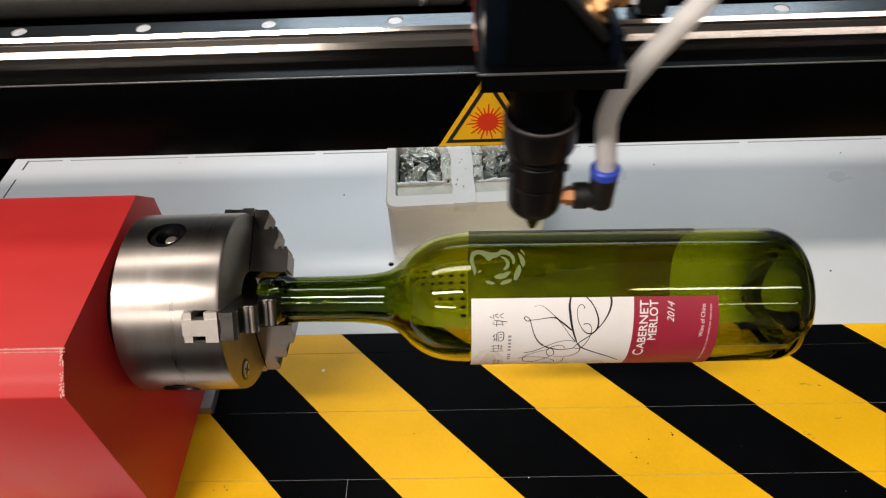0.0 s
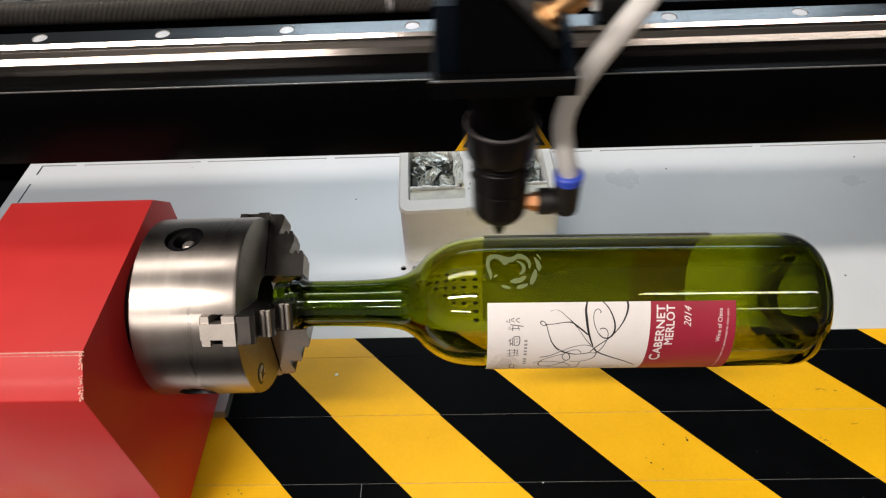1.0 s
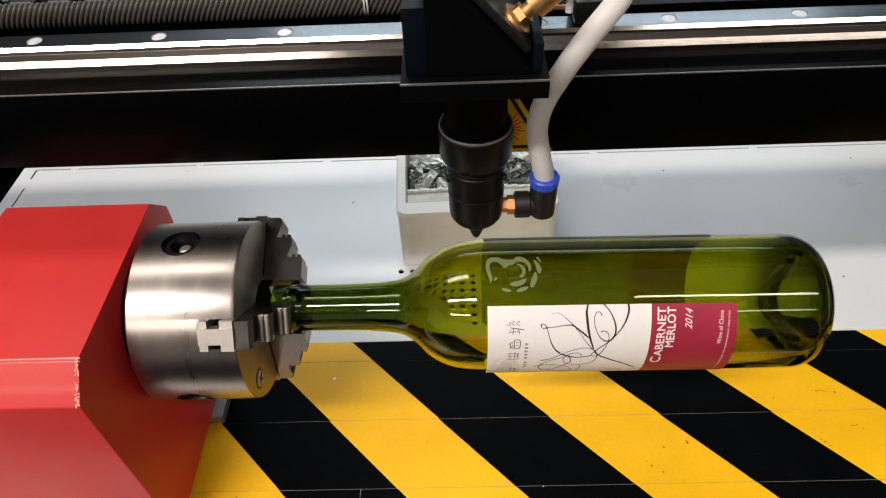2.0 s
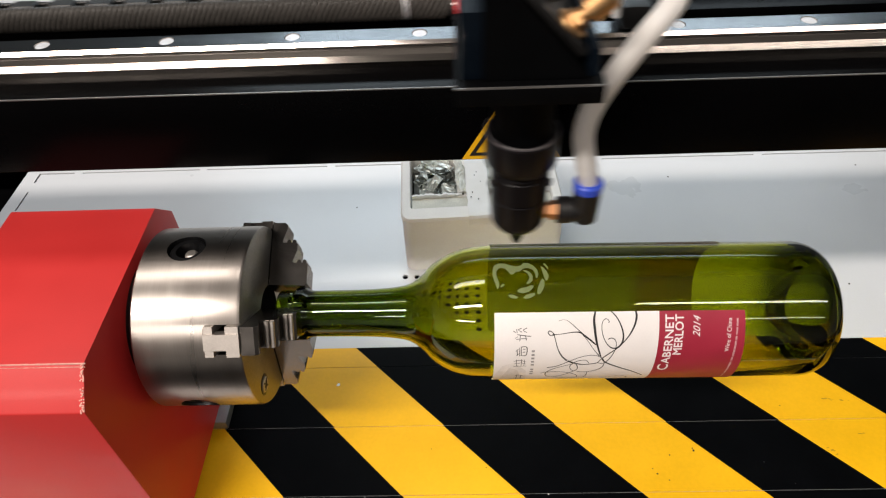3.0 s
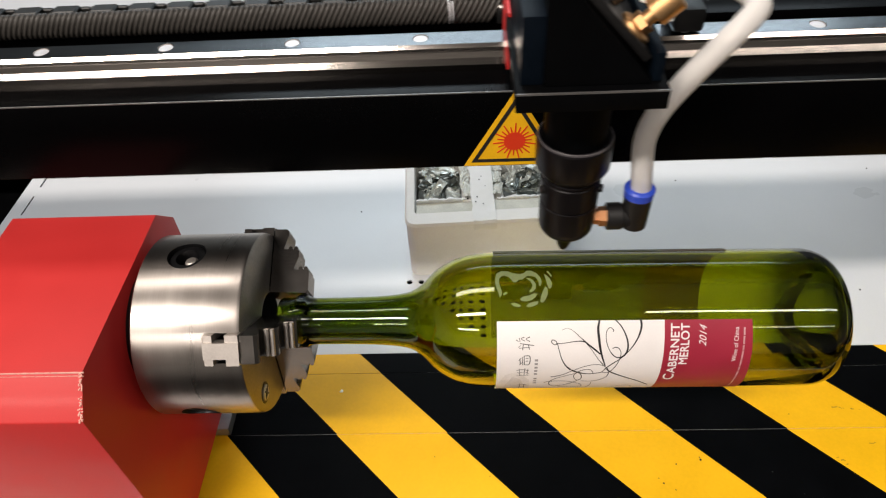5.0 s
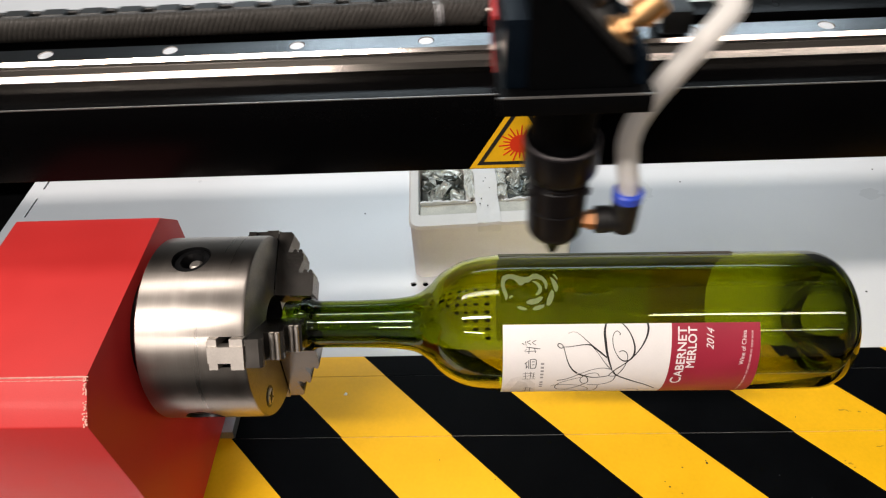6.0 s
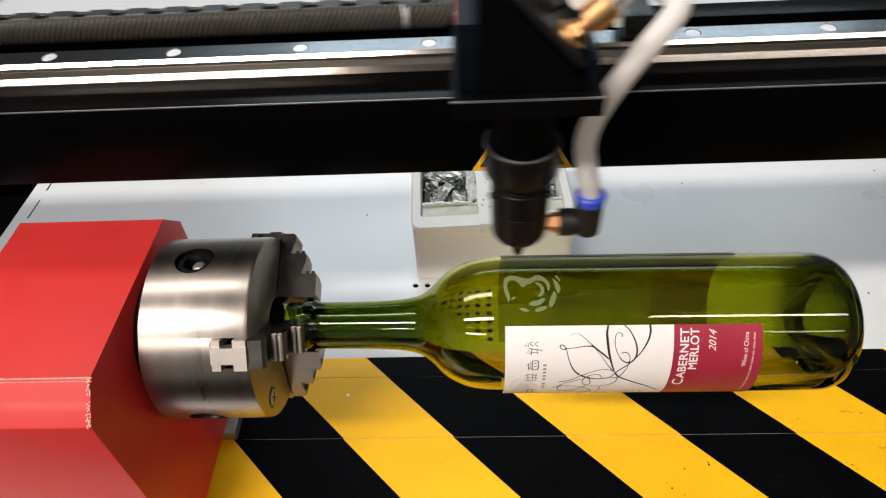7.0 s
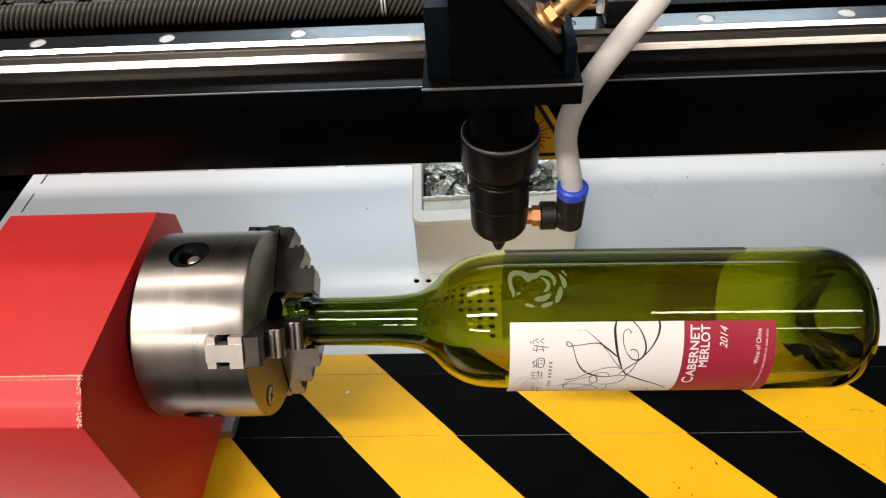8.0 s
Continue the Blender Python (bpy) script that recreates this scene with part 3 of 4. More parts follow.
def lettering(text, size, x, arc, shear=0.0, end=0.0):
    """Text that reads upwards round the bottle, its tops towards the neck."""
    data = bpy.data.curves.new("letters", "FONT")
    data.body, data.size, data.shear, data.resolution_u = text, size, shear, 3
    ob = new("letters", data)
    me = bpy.data.meshes.new_from_object(ob.evaluated_get(bpy.context.evaluated_depsgraph_get()))
    bm = bmesh.new()
    bm.from_mesh(me)
    bpy.data.objects.remove(ob)
    bpy.data.curves.remove(data)
    bpy.data.meshes.remove(me)
    low, high = min(v.co.x for v in bm.verts), max(v.co.x for v in bm.verts)
    for v in bm.verts:
        v.co = Vector((x - v.co.y, arc + (v.co.x - low) / (high - low) * (end - arc), 0))
    return bm


def bottle():
    bo = thing("wine_bottle", (0.06, 0, AXIS), "empty green glass wine bottle clamped by its neck in the chuck", "wine bottle")
    outer = [(-0.0890, 0.0112), (-0.0888, 0.0126), (-0.0876, 0.0133), (-0.0800, 0.0133), (-0.0790, 0.0146), (-0.0735, 0.0148), (-0.0722, 0.0136), (-0.0700, 0.0131)]
    outer += smooth_profile([(-0.0690, 0.0130), (-0.050, 0.0131), (-0.033, 0.0136), (-0.0217, 0.0147), (-0.0146, 0.0166), (-0.0085, 0.0210), (-0.0024, 0.0272), (0.0062, 0.0326), (0.0150, 0.0356), (0.0270, 0.0372), (0.0400, 0.0375), (0.0700, 0.0375)])
    outer += [(0.15, 0.0375), (0.1960, 0.0375)]
    for a in np.linspace(10, 90, 9):
        outer.append((0.1960 + 0.0152 * math.sin(radians(a)), 0.0265 + 0.0110 * math.cos(radians(a))))
    # a domed punt, and an inside that keeps an even wall from the shoulder to the heel
    punt_out = [(0.1860 + 0.0245 * u, 0.0258 * u ** 0.72) for u in (1.0, 0.9, 0.8, 0.7, 0.6, 0.5, 0.4, 0.3, 0.2, 0.13, 0.07, 0.03, 0.01, 0.0)]
    inner = [(0.1838 + 0.0212 * u, 0.0290 * u ** 0.72) for u in (0.0, 0.01, 0.03, 0.07, 0.13, 0.2, 0.3, 0.4, 0.5, 0.6, 0.7, 0.8, 0.9, 1.0)]
    inner += [(0.2052, 0.0302), (0.2040, 0.0325), (0.1990, 0.0346), (0.1910, 0.0352)]
    wall = []
    for (xa, ra), (xb, rb) in zip(outer[8:], outer[9:]):
        if xb > 0.19:
            break
        d = Vector((xb - xa, rb - ra)).normalized()
        thick = float(np.interp(xb, (-0.06, -0.02, 0.01, 0.05), (0.0030, 0.0027, 0.0023, 0.0022)))
        wall.append(((xa + xb) / 2 + d.y * thick, (ra + rb) / 2 - d.x * thick))
    wall.sort(reverse=True)
    inner += wall + [(-0.0888, 0.0098)]
    bm = lathe(outer + punt_out + inner, (0, 0, 0), (1, 0, 0), 96, closed=False)
    # close the mouth between the inner and outer lips
    caps = [f for f in bm.faces if len(f.verts) > 4]
    bmesh.ops.delete(bm, geom=caps, context="FACES_ONLY")
    rim = [e for e in bm.edges if e.is_boundary]
    if rim:
        bmesh.ops.bridge_loops(bm, edges=rim)
    bmesh.ops.transform(bm, matrix=TILT, verts=bm.verts)
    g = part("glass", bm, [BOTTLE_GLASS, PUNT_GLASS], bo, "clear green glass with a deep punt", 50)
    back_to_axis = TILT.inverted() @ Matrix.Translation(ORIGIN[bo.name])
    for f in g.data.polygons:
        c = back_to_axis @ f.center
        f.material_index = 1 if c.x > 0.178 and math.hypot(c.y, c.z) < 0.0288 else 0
    g.visible_shadow = False
    # front label: arcs run round the glass
    top, low = 0.858 * BOTTLE_R, -1.15 * BOTTLE_R
    arcs = np.linspace(low, top, 25)

    def border(a):
        t = (top - a) / (top - low)
        return 0.1135 + 0.0004 * t - 0.0012 * t * t

    white = [(0.0300, low), (border(low), low)] + [(border(a), a) for a in arcs[1:]] + [(0.0300, top)]
    red = [(0.1566, top)] + [(border(a), a) for a in arcs[::-1]] + [(0.1596, low)]

    def shell(polys, lift, thick):
        b = wrapped(polys, lift, fine=0.0016)
        bmesh.ops.recalc_face_normals(b, faces=b.faces)
        bmesh.ops.solidify(b, geom=b.faces[:], thickness=thick)
        return b

    label = part("front_label", shell([white], 0.0003, 0.0002), PAPER, bo, "white and crimson paper label", 60)
    part("crimson_panel", shell([red], 0.0003, 0.0002), PAPER_RED, label, "crimson end of the label", 60)
    part("stain", wrapped([[(0.0300, -0.030), (0.036, -0.030), (0.0480, -0.022), (0.047, -0.004), (0.041, 0.0035), (0.0345, 0.001), (0.0315, -0.006), (0.0300, -0.012)]], 0.00036), PAPER_STAIN, label, "grey smudge on the paper")
    part("stain", wrapped([[(0.0345, -0.028), (0.043, -0.025), (0.0450, -0.014), (0.0425, -0.003), (0.0380, -0.001), (0.0350, -0.009), (0.0335, -0.018)]], 0.00039), PAPER_SMUDGE, label, "darker middle of the grey smudge")
    # words, reading up round the bottle
    for text, size, x, arc, shear, k in (("C", 0.0076, 0.1208, -0.0043, 0, 0.0008), ("ABERNET", 0.0060, 0.1206, 0.0016, 0, 0.0303), ("MERLOT", 0.0060, 0.1256, 0.0081, 0, 0.0303),
                                         ("2014", 0.0052, 0.1342, 0.0186, 0.45, 0.0300), ("Wine of China", 0.0031, 0.1500, 0.0098, 0, 0.0283)):
        letters = wrapped([], 0.00042, bm=lettering(text, size, x, arc, shear, k))
        if size > 0.0055:                       # heavier type: a second, slightly moved layer
            for dx, da, lift in ((0.00026, 0.0, 0.00045), (0.00013, 0.00022, 0.00048)):
                layer = wrapped([], lift, bm=lettering(text, size, x + dx, arc + da, shear, k + da))
                me = bpy.data.meshes.new("layer")
                layer.to_mesh(me)
                layer.free()
                letters.from_mesh(me)
                bpy.data.meshes.remove(me)
        part("lettering", letters, INK_WHITE, label, "white printed words")
    bars = []
    a = -0.0137
    rnd = random.Random(9)
    while a < 0.0265:
        d = rnd.uniform(0.0022, 0.0048)
        bars += [[(0.1524, a + q), (0.1533, a + q), (0.1533, a + q + 0.00022), (0.1524, a + q + 0.00022)] for q in np.arange(0, d, 0.0005)]
        a += d + 0.0009
    part("small_print", wrapped(bars, 0.00042), INK_PINK, label, "white small print")
    # brush marks and grey caption on the white end
    part("brush_marks", wrapped(brush_strokes(), 0.00042), INK, label, "black brush marks")
    part("grey_caption", wrapped([[(0.0492, a), (0.0508, a), (0.0508, a + 0.0013), (0.0492, a + 0.0013)] for a in (-0.008, -0.0056, -0.0032, 0.001, 0.0034, 0.0058, 0.0082, 0.0106)], 0.00042), INK_GREY, label, "pale grey caption")
    part("ink_drawing", wrapped(ink_strokes(), 0.00042), INK, label, "flowing black ink drawing")
    # back label, seen through the glass
    b0, b1 = 2.15 * BOTTLE_R, 4.35 * BOTTLE_R
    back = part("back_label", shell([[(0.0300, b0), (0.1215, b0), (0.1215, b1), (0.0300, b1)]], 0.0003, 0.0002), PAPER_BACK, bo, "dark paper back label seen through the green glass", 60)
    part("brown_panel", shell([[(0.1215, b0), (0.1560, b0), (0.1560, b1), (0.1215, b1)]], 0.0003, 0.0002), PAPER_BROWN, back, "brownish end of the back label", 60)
    part("engraving", wrapped(paw_shapes(), 0.00012), FROST, bo, "frosted pattern being engraved in the glass")


def label_uv(px, py):
    """From a sketch of the label, 1500 wide and 415 high, to (x, arc)."""
    x = np.interp(px, (0, 932, 1425), (0.0300, 0.1135, 0.1566))
    t = min(1.0, max(-1.0, 1 - (py - 35) / (375 - 35)))
    t = 0.0 if t < 0 else t
    # height across the view to arc round the glass
    h = -0.985 + t * (0.02 + 0.985)
    a = math.asin(max(-1, min(1, h))) + 0.845
    return (float(x), a * BOTTLE_R)


def ink_strokes():
    """Pen strokes of the drawing: points of the label's sketch, and pen widths."""
    out = []

    def pen(points, *widths):
        out.extend(ribbon([label_uv(*p) for p in points], [w * 0.00014 for w in widths]))

    pen([(363, 78), (391, 72), (422, 81), (474, 118), (510, 144), (546, 167), (580, 190)], 1.2, 0.8, 1.7, 2.5, 5.0, 6.6, 5.0)
    pen([(502, 143), (530, 169), (572, 215), (606, 244)], 2.5, 1.7, 2.5, 3.3)
    pen([(572, 35), (564, 72), (568, 111), (577, 159), (592, 203), (615, 248)], 5.8, 8.3, 9.1, 8.3, 6.6, 4.1)
    pen([(659, 35), (690, 62), (716, 101), (731, 144), (727, 181), (703, 204), (670, 205), (639, 183), (615, 144), (608, 106), (615, 80), (633, 70), (649, 81), (646, 89)], 4.1, 4.1, 5.8, 6.6, 5.0, 2.5, 2.5, 2.5, 2.5, 3.3)
    pen([(800, 35), (804, 62), (793, 101), (767, 144), (731, 183), (695, 212), (654, 236), (623, 256), (600, 277)], 7.5, 7.5, 5.8, 4.1, 3.3, 4.1, 4.1, 2.5)
    pen([(646, 164), (664, 159), (683, 165), (695, 186), (690, 217), (673, 248), (646, 275), (623, 281), (600, 278)], 3.3, 3.3, 2.5, 2.5, 3.3, 3.3, 2.5)
    pen([(339, 143), (320, 144), (305, 133), (312, 123), (329, 129), (341, 143)], 2.5, 3.3, 2.5)
    pen([(329, 140), (376, 138), (448, 130), (487, 132), (510, 146)], 2.5, 2.5, 3.3, 5.0, 4.1)
    pen([(340, 144), (350, 174), (366, 212), (391, 244), (422, 265)], 2.5, 2.5, 3.3, 5.0, 7.5)
    pen([(427, 267), (464, 278), (520, 286), (577, 282), (605, 277)], 7.5, 6.6, 4.1, 4.1, 3.3)
    pen([(312, 301), (366, 293), (427, 272), (489, 251), (551, 240), (597, 244), (628, 259), (640, 280), (628, 304), (592, 319), (541, 326), (491, 324)], 4.1, 3.3, 2.5, 2.5, 2.5, 2.5, 3.3, 3.3, 2.5, 2.5)
    pen([(474, 281), (486, 293), (489, 309), (474, 320), (453, 312), (444, 297), (453, 283), (479, 270), (510, 264), (536, 266), (551, 280)], 3.3, 3.3, 2.5, 2.5, 3.3, 2.5, 2.5)
    pen([(458, 283), (407, 293), (345, 309), (314, 324), (309, 341), (335, 353), (386, 350), (438, 335), (481, 316)], 2.5, 2.5, 3.3, 3.3, 2.5, 3.3, 3.3)
    pen([(319, 324), (386, 324), (448, 331), (494, 344), (502, 357), (469, 363), (407, 361), (350, 352)], 2.5, 2.5, 2.5, 2.5, 2.5)
    pen([(280, 333), (299, 327), (327, 326)], 2.5, 2.5)
    pen([(553, 329), (551, 348), (536, 363), (515, 371)], 2.5, 2.5, 1.7)
    pen([(623, 261), (654, 279), (736, 304), (819, 326), (888, 348)], 5.0, 5.8, 5.8, 5.0, 5.0)
    pen([(680, 362), (736, 354), (788, 354), (812, 367)], 1.7, 1.7, 1.7)
    return out


def brush_strokes():
    """Short brush strokes of the column of signs."""
    out = []

    def brush(points, *widths):
        out.extend(ribbon([label_uv(*p) for p in points], [w * 0.0001 for w in widths]))

    brush([(129, 138), (170, 143), (208, 147)], 3.4, 4.2, 3.4)
    brush([(124, 160), (160, 157), (186, 158)], 2.5, 3.4, 2.5)
    brush([(147, 140), (144, 169)], 3.4, 3.4)
    brush([(176, 143), (182, 166)], 3.4, 2.5)
    brush([(184, 108), (163, 118), (184, 129)], 4.2, 2.5, 3.4)
    brush([(153, 109), (135, 116), (156, 127)], 4.2, 2.5, 3.4)
    brush([(125, 112), (129, 131)], 3.4, 2.5)
    brush([(107, 121), (121, 129)], 4.2, 2.5)
    brush([(134, 147), (118, 157)], 2.5, 1.7)
    brush([(133, 233), (130, 209)], 4.2, 2.5)
    brush([(124, 217), (138, 205)], 4.2, 2.5)
    brush([(129, 238), (143, 227)], 4.2, 2.5)
    brush([(153, 238), (183, 235), (185, 198), (152, 196)], 3.4, 4.2, 4.2, 3.4)
    brush([(153, 197), (156, 238)], 3.4, 3.4)
    brush([(163, 207), (178, 207)], 3.4, 3.4)
    brush([(163, 222), (178, 220)], 3.4, 3.4)
    brush([(144, 200), (147, 240)], 2.5, 3.4)
    brush([(113, 266), (144, 262), (182, 267)], 2.5, 3.4, 2.5)
    brush([(118, 279), (160, 275), (186, 281)], 2.5, 2.5, 2.5)
    brush([(129, 258), (133, 293)], 2.5, 2.5)
    brush([(160, 256), (158, 291)], 3.4, 2.5)
    brush([(178, 258), (174, 289)], 2.5, 2.5)
    brush([(113, 293), (188, 291)], 2.5, 2.5)
    brush([(127, 345), (154, 342), (180, 347)], 3.4, 3.4, 3.4)
    brush([(124, 360), (175, 364)], 3.4, 3.4)
    brush([(141, 339), (139, 368)], 3.4, 3.4)
    brush([(165, 341), (167, 368)], 3.4, 3.4)
    return out


def paw_shapes():
    """Petals round a clear heart-like middle, cut off straight on one side. The sketch is in hundredths of the pattern."""
    def uv(px, py):
        return (float(0.0317 + (px / 3 - 30) / 93 * 0.0272), float(np.interp(py, (132, 156, 219, 282, 342), (1.65, 1.56, 1.365, 1.188, 1.023))) * BOTTLE_R)

    return [[uv(*p) for p in q] for q in (
        [(72, 180), (80, 155), (105, 144), (140, 145), (170, 155), (200, 160), (225, 155), (240, 143), (265, 143), (292, 158), (310, 182), (314, 205), (306, 228), (298, 222), (297, 200), (284, 180), (262, 172), (240, 172),
         (228, 180), (215, 190), (195, 192), (180, 205), (165, 205), (155, 190), (140, 175), (120, 168), (105, 172), (92, 185), (90, 210), (98, 235), (104, 258), (100, 275), (92, 285), (86, 262), (76, 235), (70, 205)],
        [(232, 182), (252, 184), (270, 195), (283, 215), (280, 240), (265, 255), (250, 260), (246, 252), (258, 240), (265, 222), (255, 200), (242, 191)],
        [(195, 292), (215, 280), (245, 275), (270, 265), (286, 268), (275, 285), (255, 300), (225, 306), (203, 302)],
        [(300, 310), (303, 285), (318, 250), (332, 228), (342, 240), (342, 265), (330, 292), (315, 312)],
        [(330, 160), (345, 170), (360, 190), (368, 215), (360, 238), (350, 242), (343, 225), (338, 200)],
        [(225, 330), (240, 315), (265, 308), (290, 305), (288, 318), (265, 330), (240, 335)],
        [(145, 315), (165, 312), (185, 318), (203, 328), (185, 334), (160, 328)],
        [(345, 148), (355, 145), (370, 170), (366, 180), (358, 165)],
        [(108, 268), (122, 255), (134, 262), (122, 268), (112, 275)],
    )]


bottle()


# ---- white box with film scraps behind the bottle ----
def scrap_box():
    x0, x1, y0, y1, h = -0.0336, 0.0995, 0.1497, 0.2500, 0.0585
    bx = thing("plastic_box", (x0, y0, 0), "open white foam box full of film scraps, taped across", "box")
    shell = bmesh.new()

    def loop(a, b, c, d, r, z):
        pts = []
        for cx, cy, s in ((b - r, d - r, 0), (a + r, d - r, 90), (a + r, c + r, 180), (b - r, c + r, 270)):
            for k in range(5):
                t = radians(s + 22.5 * k)
                pts.append(shell.verts.new((cx + r * math.cos(t), cy + r * math.sin(t), z)))
        return pts

    m = 0.0012
    loops = [loop(x0 + m, x1 - m, y0 + m, y1 - m, 0.008, 0.0), loop(x0 + 0.001, x1 - 0.001, y0 + 0.001, y1 - 0.001, 0.009, h - 0.006), loop(x0, x1, y0, y1, 0.009, h - 0.002), loop(x0 + 0.0015, x1 - 0.0015, y0 + 0.0015, y1 - 0.0015, 0.008, h),
             loop(x0 + 0.0076, x1 - 0.0076, y0 + 0.0146, y1 - 0.008, 0.0025, h - 0.0003), loop(x0 + 0.0082, x1 - 0.0082, y0 + 0.0154, y1 - 0.010, 0.0025, h - 0.0012), loop(x0 + 0.0086, x1 - 0.0086, y0 + 0.0158, y1 - 0.011, 0.0025, 0.006)]
    for a, b in zip(loops, loops[1:]):
        for i in range(len(a)):
            shell.faces.new((a[i], a[(i + 1) % len(a)], b[(i + 1) % len(a)], b[i]))
    shell.faces.new(loops[0])
    shell.faces.new(loops[-1])
    part("tub", shell, FOAM, bx)
    xm, xl, xr = 0.0300, 0.0135, 0.0485
    part("ledge", box(x0 + 0.0090, xm - 0.008, y0 + 0.0160, y0 + 0.0320, 0.006, h - 0.0050, 0.001), FOAM_DIRTY, bx, "grey stained inner ledge")
    part("ledge", box(xm + 0.008, x1 - 0.0090, y0 + 0.0160, y0 + 0.0300, 0.006, h - 0.0030, 0.001), FOAM_DIRTY, bx, "grey stained inner ledge")
    part("divider", box(xl, xr, y0 + 0.0310, y1 - 0.0115, 0.006, h - 0.0040, 0.002), FOAM, bx)
    rnd = random.Random(21)
    # torn white paper lining that stands up behind the ledges
    for a, b, y in ((x0 + 0.0092, xl + 0.004, y0 + 0.0325), (xr - 0.006, x1 - 0.0092, y0 + 0.0305)):
        lining = bmesh.new()
        n = 22
        top = h - 0.0022
        rows = []
        for i in range(n + 1):
            x = a + (b - a) * i / n
            top += rnd.uniform(-0.0007, 0.0007) + (h - 0.0022 - top) * 0.3
            rows.append((lining.verts.new((x, y, 0.03)), lining.verts.new((x, y + rnd.uniform(-0.0004, 0.0004), top)), lining.verts.new((x, y + 0.0018 + rnd.uniform(0, 0.0012), top - 0.0005))))
        for p, q in zip(rows, rows[1:]):
            lining.faces.new((p[0], q[0], q[1], p[1]))
            lining.faces.new((p[1], q[1], q[2], p[2]))
        lining.normal_update()
        bmesh.ops.solidify(lining, geom=lining.faces[:], thickness=0.0003)
        part("paper_lining", lining, MASKING, bx, "torn white paper edge", 20)
    strap = bmesh.new()
    path = [(y0 - 0.0010, h - 0.0072), (y0 - 0.0008, h - 0.004), (y0 - 0.0004, h - 0.001), (y0 + 0.0015, h + 0.0008), (y0 + 0.015, h + 0.0006), (y0 + 0.02, h - 0.0002), (y0 + 0.035, h + 0.0008), (y0 + 0.05, h + 0.0014), (y1, h + 0.0006)]
    rows = [[strap.verts.new((x + 0.0005 * math.sin(9 * i + 40 * x), p[0], p[1] + 0.0004 * math.sin(5 * i + 300 * x))) for x in (xm - 0.0088, xm - 0.006, xm - 0.003, xm + 0.001, xm + 0.005, xm + 0.0098)] for i, p in enumerate(path)]
    for a, b in zip(rows, rows[1:]):
        for i in range(5):
            strap.faces.new((a[i], a[i + 1], b[i + 1], b[i]))
    strap.normal_update()
    bmesh.ops.solidify(strap, geom=strap.faces[:], thickness=0.0003)
    bmesh.ops.recalc_face_normals(strap, faces=strap.faces[:])
    part("masking_tape", strap, MASKING, bx, "strip of white masking tape hanging over the rim", 20)
    for dx, dy in ((-0.004, 0.030), (0.0035, 0.043), (-0.0055, 0.024), (0.001, 0.056), (-0.001, 0.052), (0.0005, 0.021)):
        part("speck", lathe([(0, 0.0006), (0.0005, 0.0005), (0.0006, 0)], (xm + dx, y0 + dy, h + 0.0010), (0, 0, 1), 7), INK, bx)
    part("tear", box(xm - 0.0135, xm - 0.0108, y0 + 0.0330, y0 + 0.0345, h - 0.0040, h - 0.0034, 0.0002), INK, bx)

    def scrap(sx, sy, curl, rough_z, place, material, label):
        bm = bmesh.new()
        n = 6
        verts = [[bm.verts.new(((i / n - 0.5) * sx, (j / n - 0.5) * sy, rnd.uniform(-rough_z, rough_z) + curl * math.sin(3 * i / n + sx * 900))) for j in range(n + 1)] for i in range(n + 1)]
        for i in range(n):
            for j in range(n):
                a, b, c, d = verts[i][j], verts[i + 1][j], verts[i + 1][j + 1], verts[i][j + 1]
                bm.faces.new((a, b, c))
                bm.faces.new((a, c, d))
        bmesh.ops.transform(bm, matrix=place, verts=bm.verts)
        part("film_scrap", bm, material, bx, label, 12)

    for cx0, cx1 in ((x0 + 0.010, xl - 0.0005), (xr + 0.0005, x1 - 0.010)):
        for k in range(48):
            strip = k % 3 == 0
            sx = rnd.uniform(0.010, 0.020)
            sy = rnd.uniform(0.0012, 0.0034) if strip else rnd.uniform(0.007, 0.014)
            x, y = rnd.uniform(cx0 + sx * 0.42, cx1 - sx * 0.42), rnd.uniform(y0 + 0.0385, y1 - 0.020)
            z = rnd.uniform(0.046, 0.0555) if strip else rnd.uniform(0.040, 0.0555)
            place = pose(x, y, z, rnd.uniform(-35, 40), rnd.uniform(-25, 25), rnd.uniform(0, 360))
            dark = k % 4 == 1
            scrap(sx, sy, 0.0012 if strip else 0.0026, 0.0002 if strip else 0.0009, place, DARK_FILM if dark else FOIL, "dark grey film scrap" if dark else "crumpled silvery film scrap")
        fill = box(cx0, cx1, y0 + 0.0345, y1 - 0.012, 0.006, 0.036)
        part("filling", fill, SCRAP, bx, "dark heap under the scraps")
    # clear film crumpled over the divider beside the tape
    for cx in (xl + 0.0035, xr - 0.0040, xr - 0.0075):
        for y in (y0 + 0.043, y0 + 0.058, y0 + 0.074):
            scrap(0.0075, 0.017, 0.0009, 0.0008, pose(cx + rnd.uniform(-0.001, 0.001), y, h - 0.0015, rnd.uniform(-6, 6), rnd.uniform(-8, 8), rnd.uniform(-14, 14)), CLEAR_FILM, "thin clear film lying over the divider")
    bx.rotation_euler = (0, 0, radians(2.3))


scrap_box()


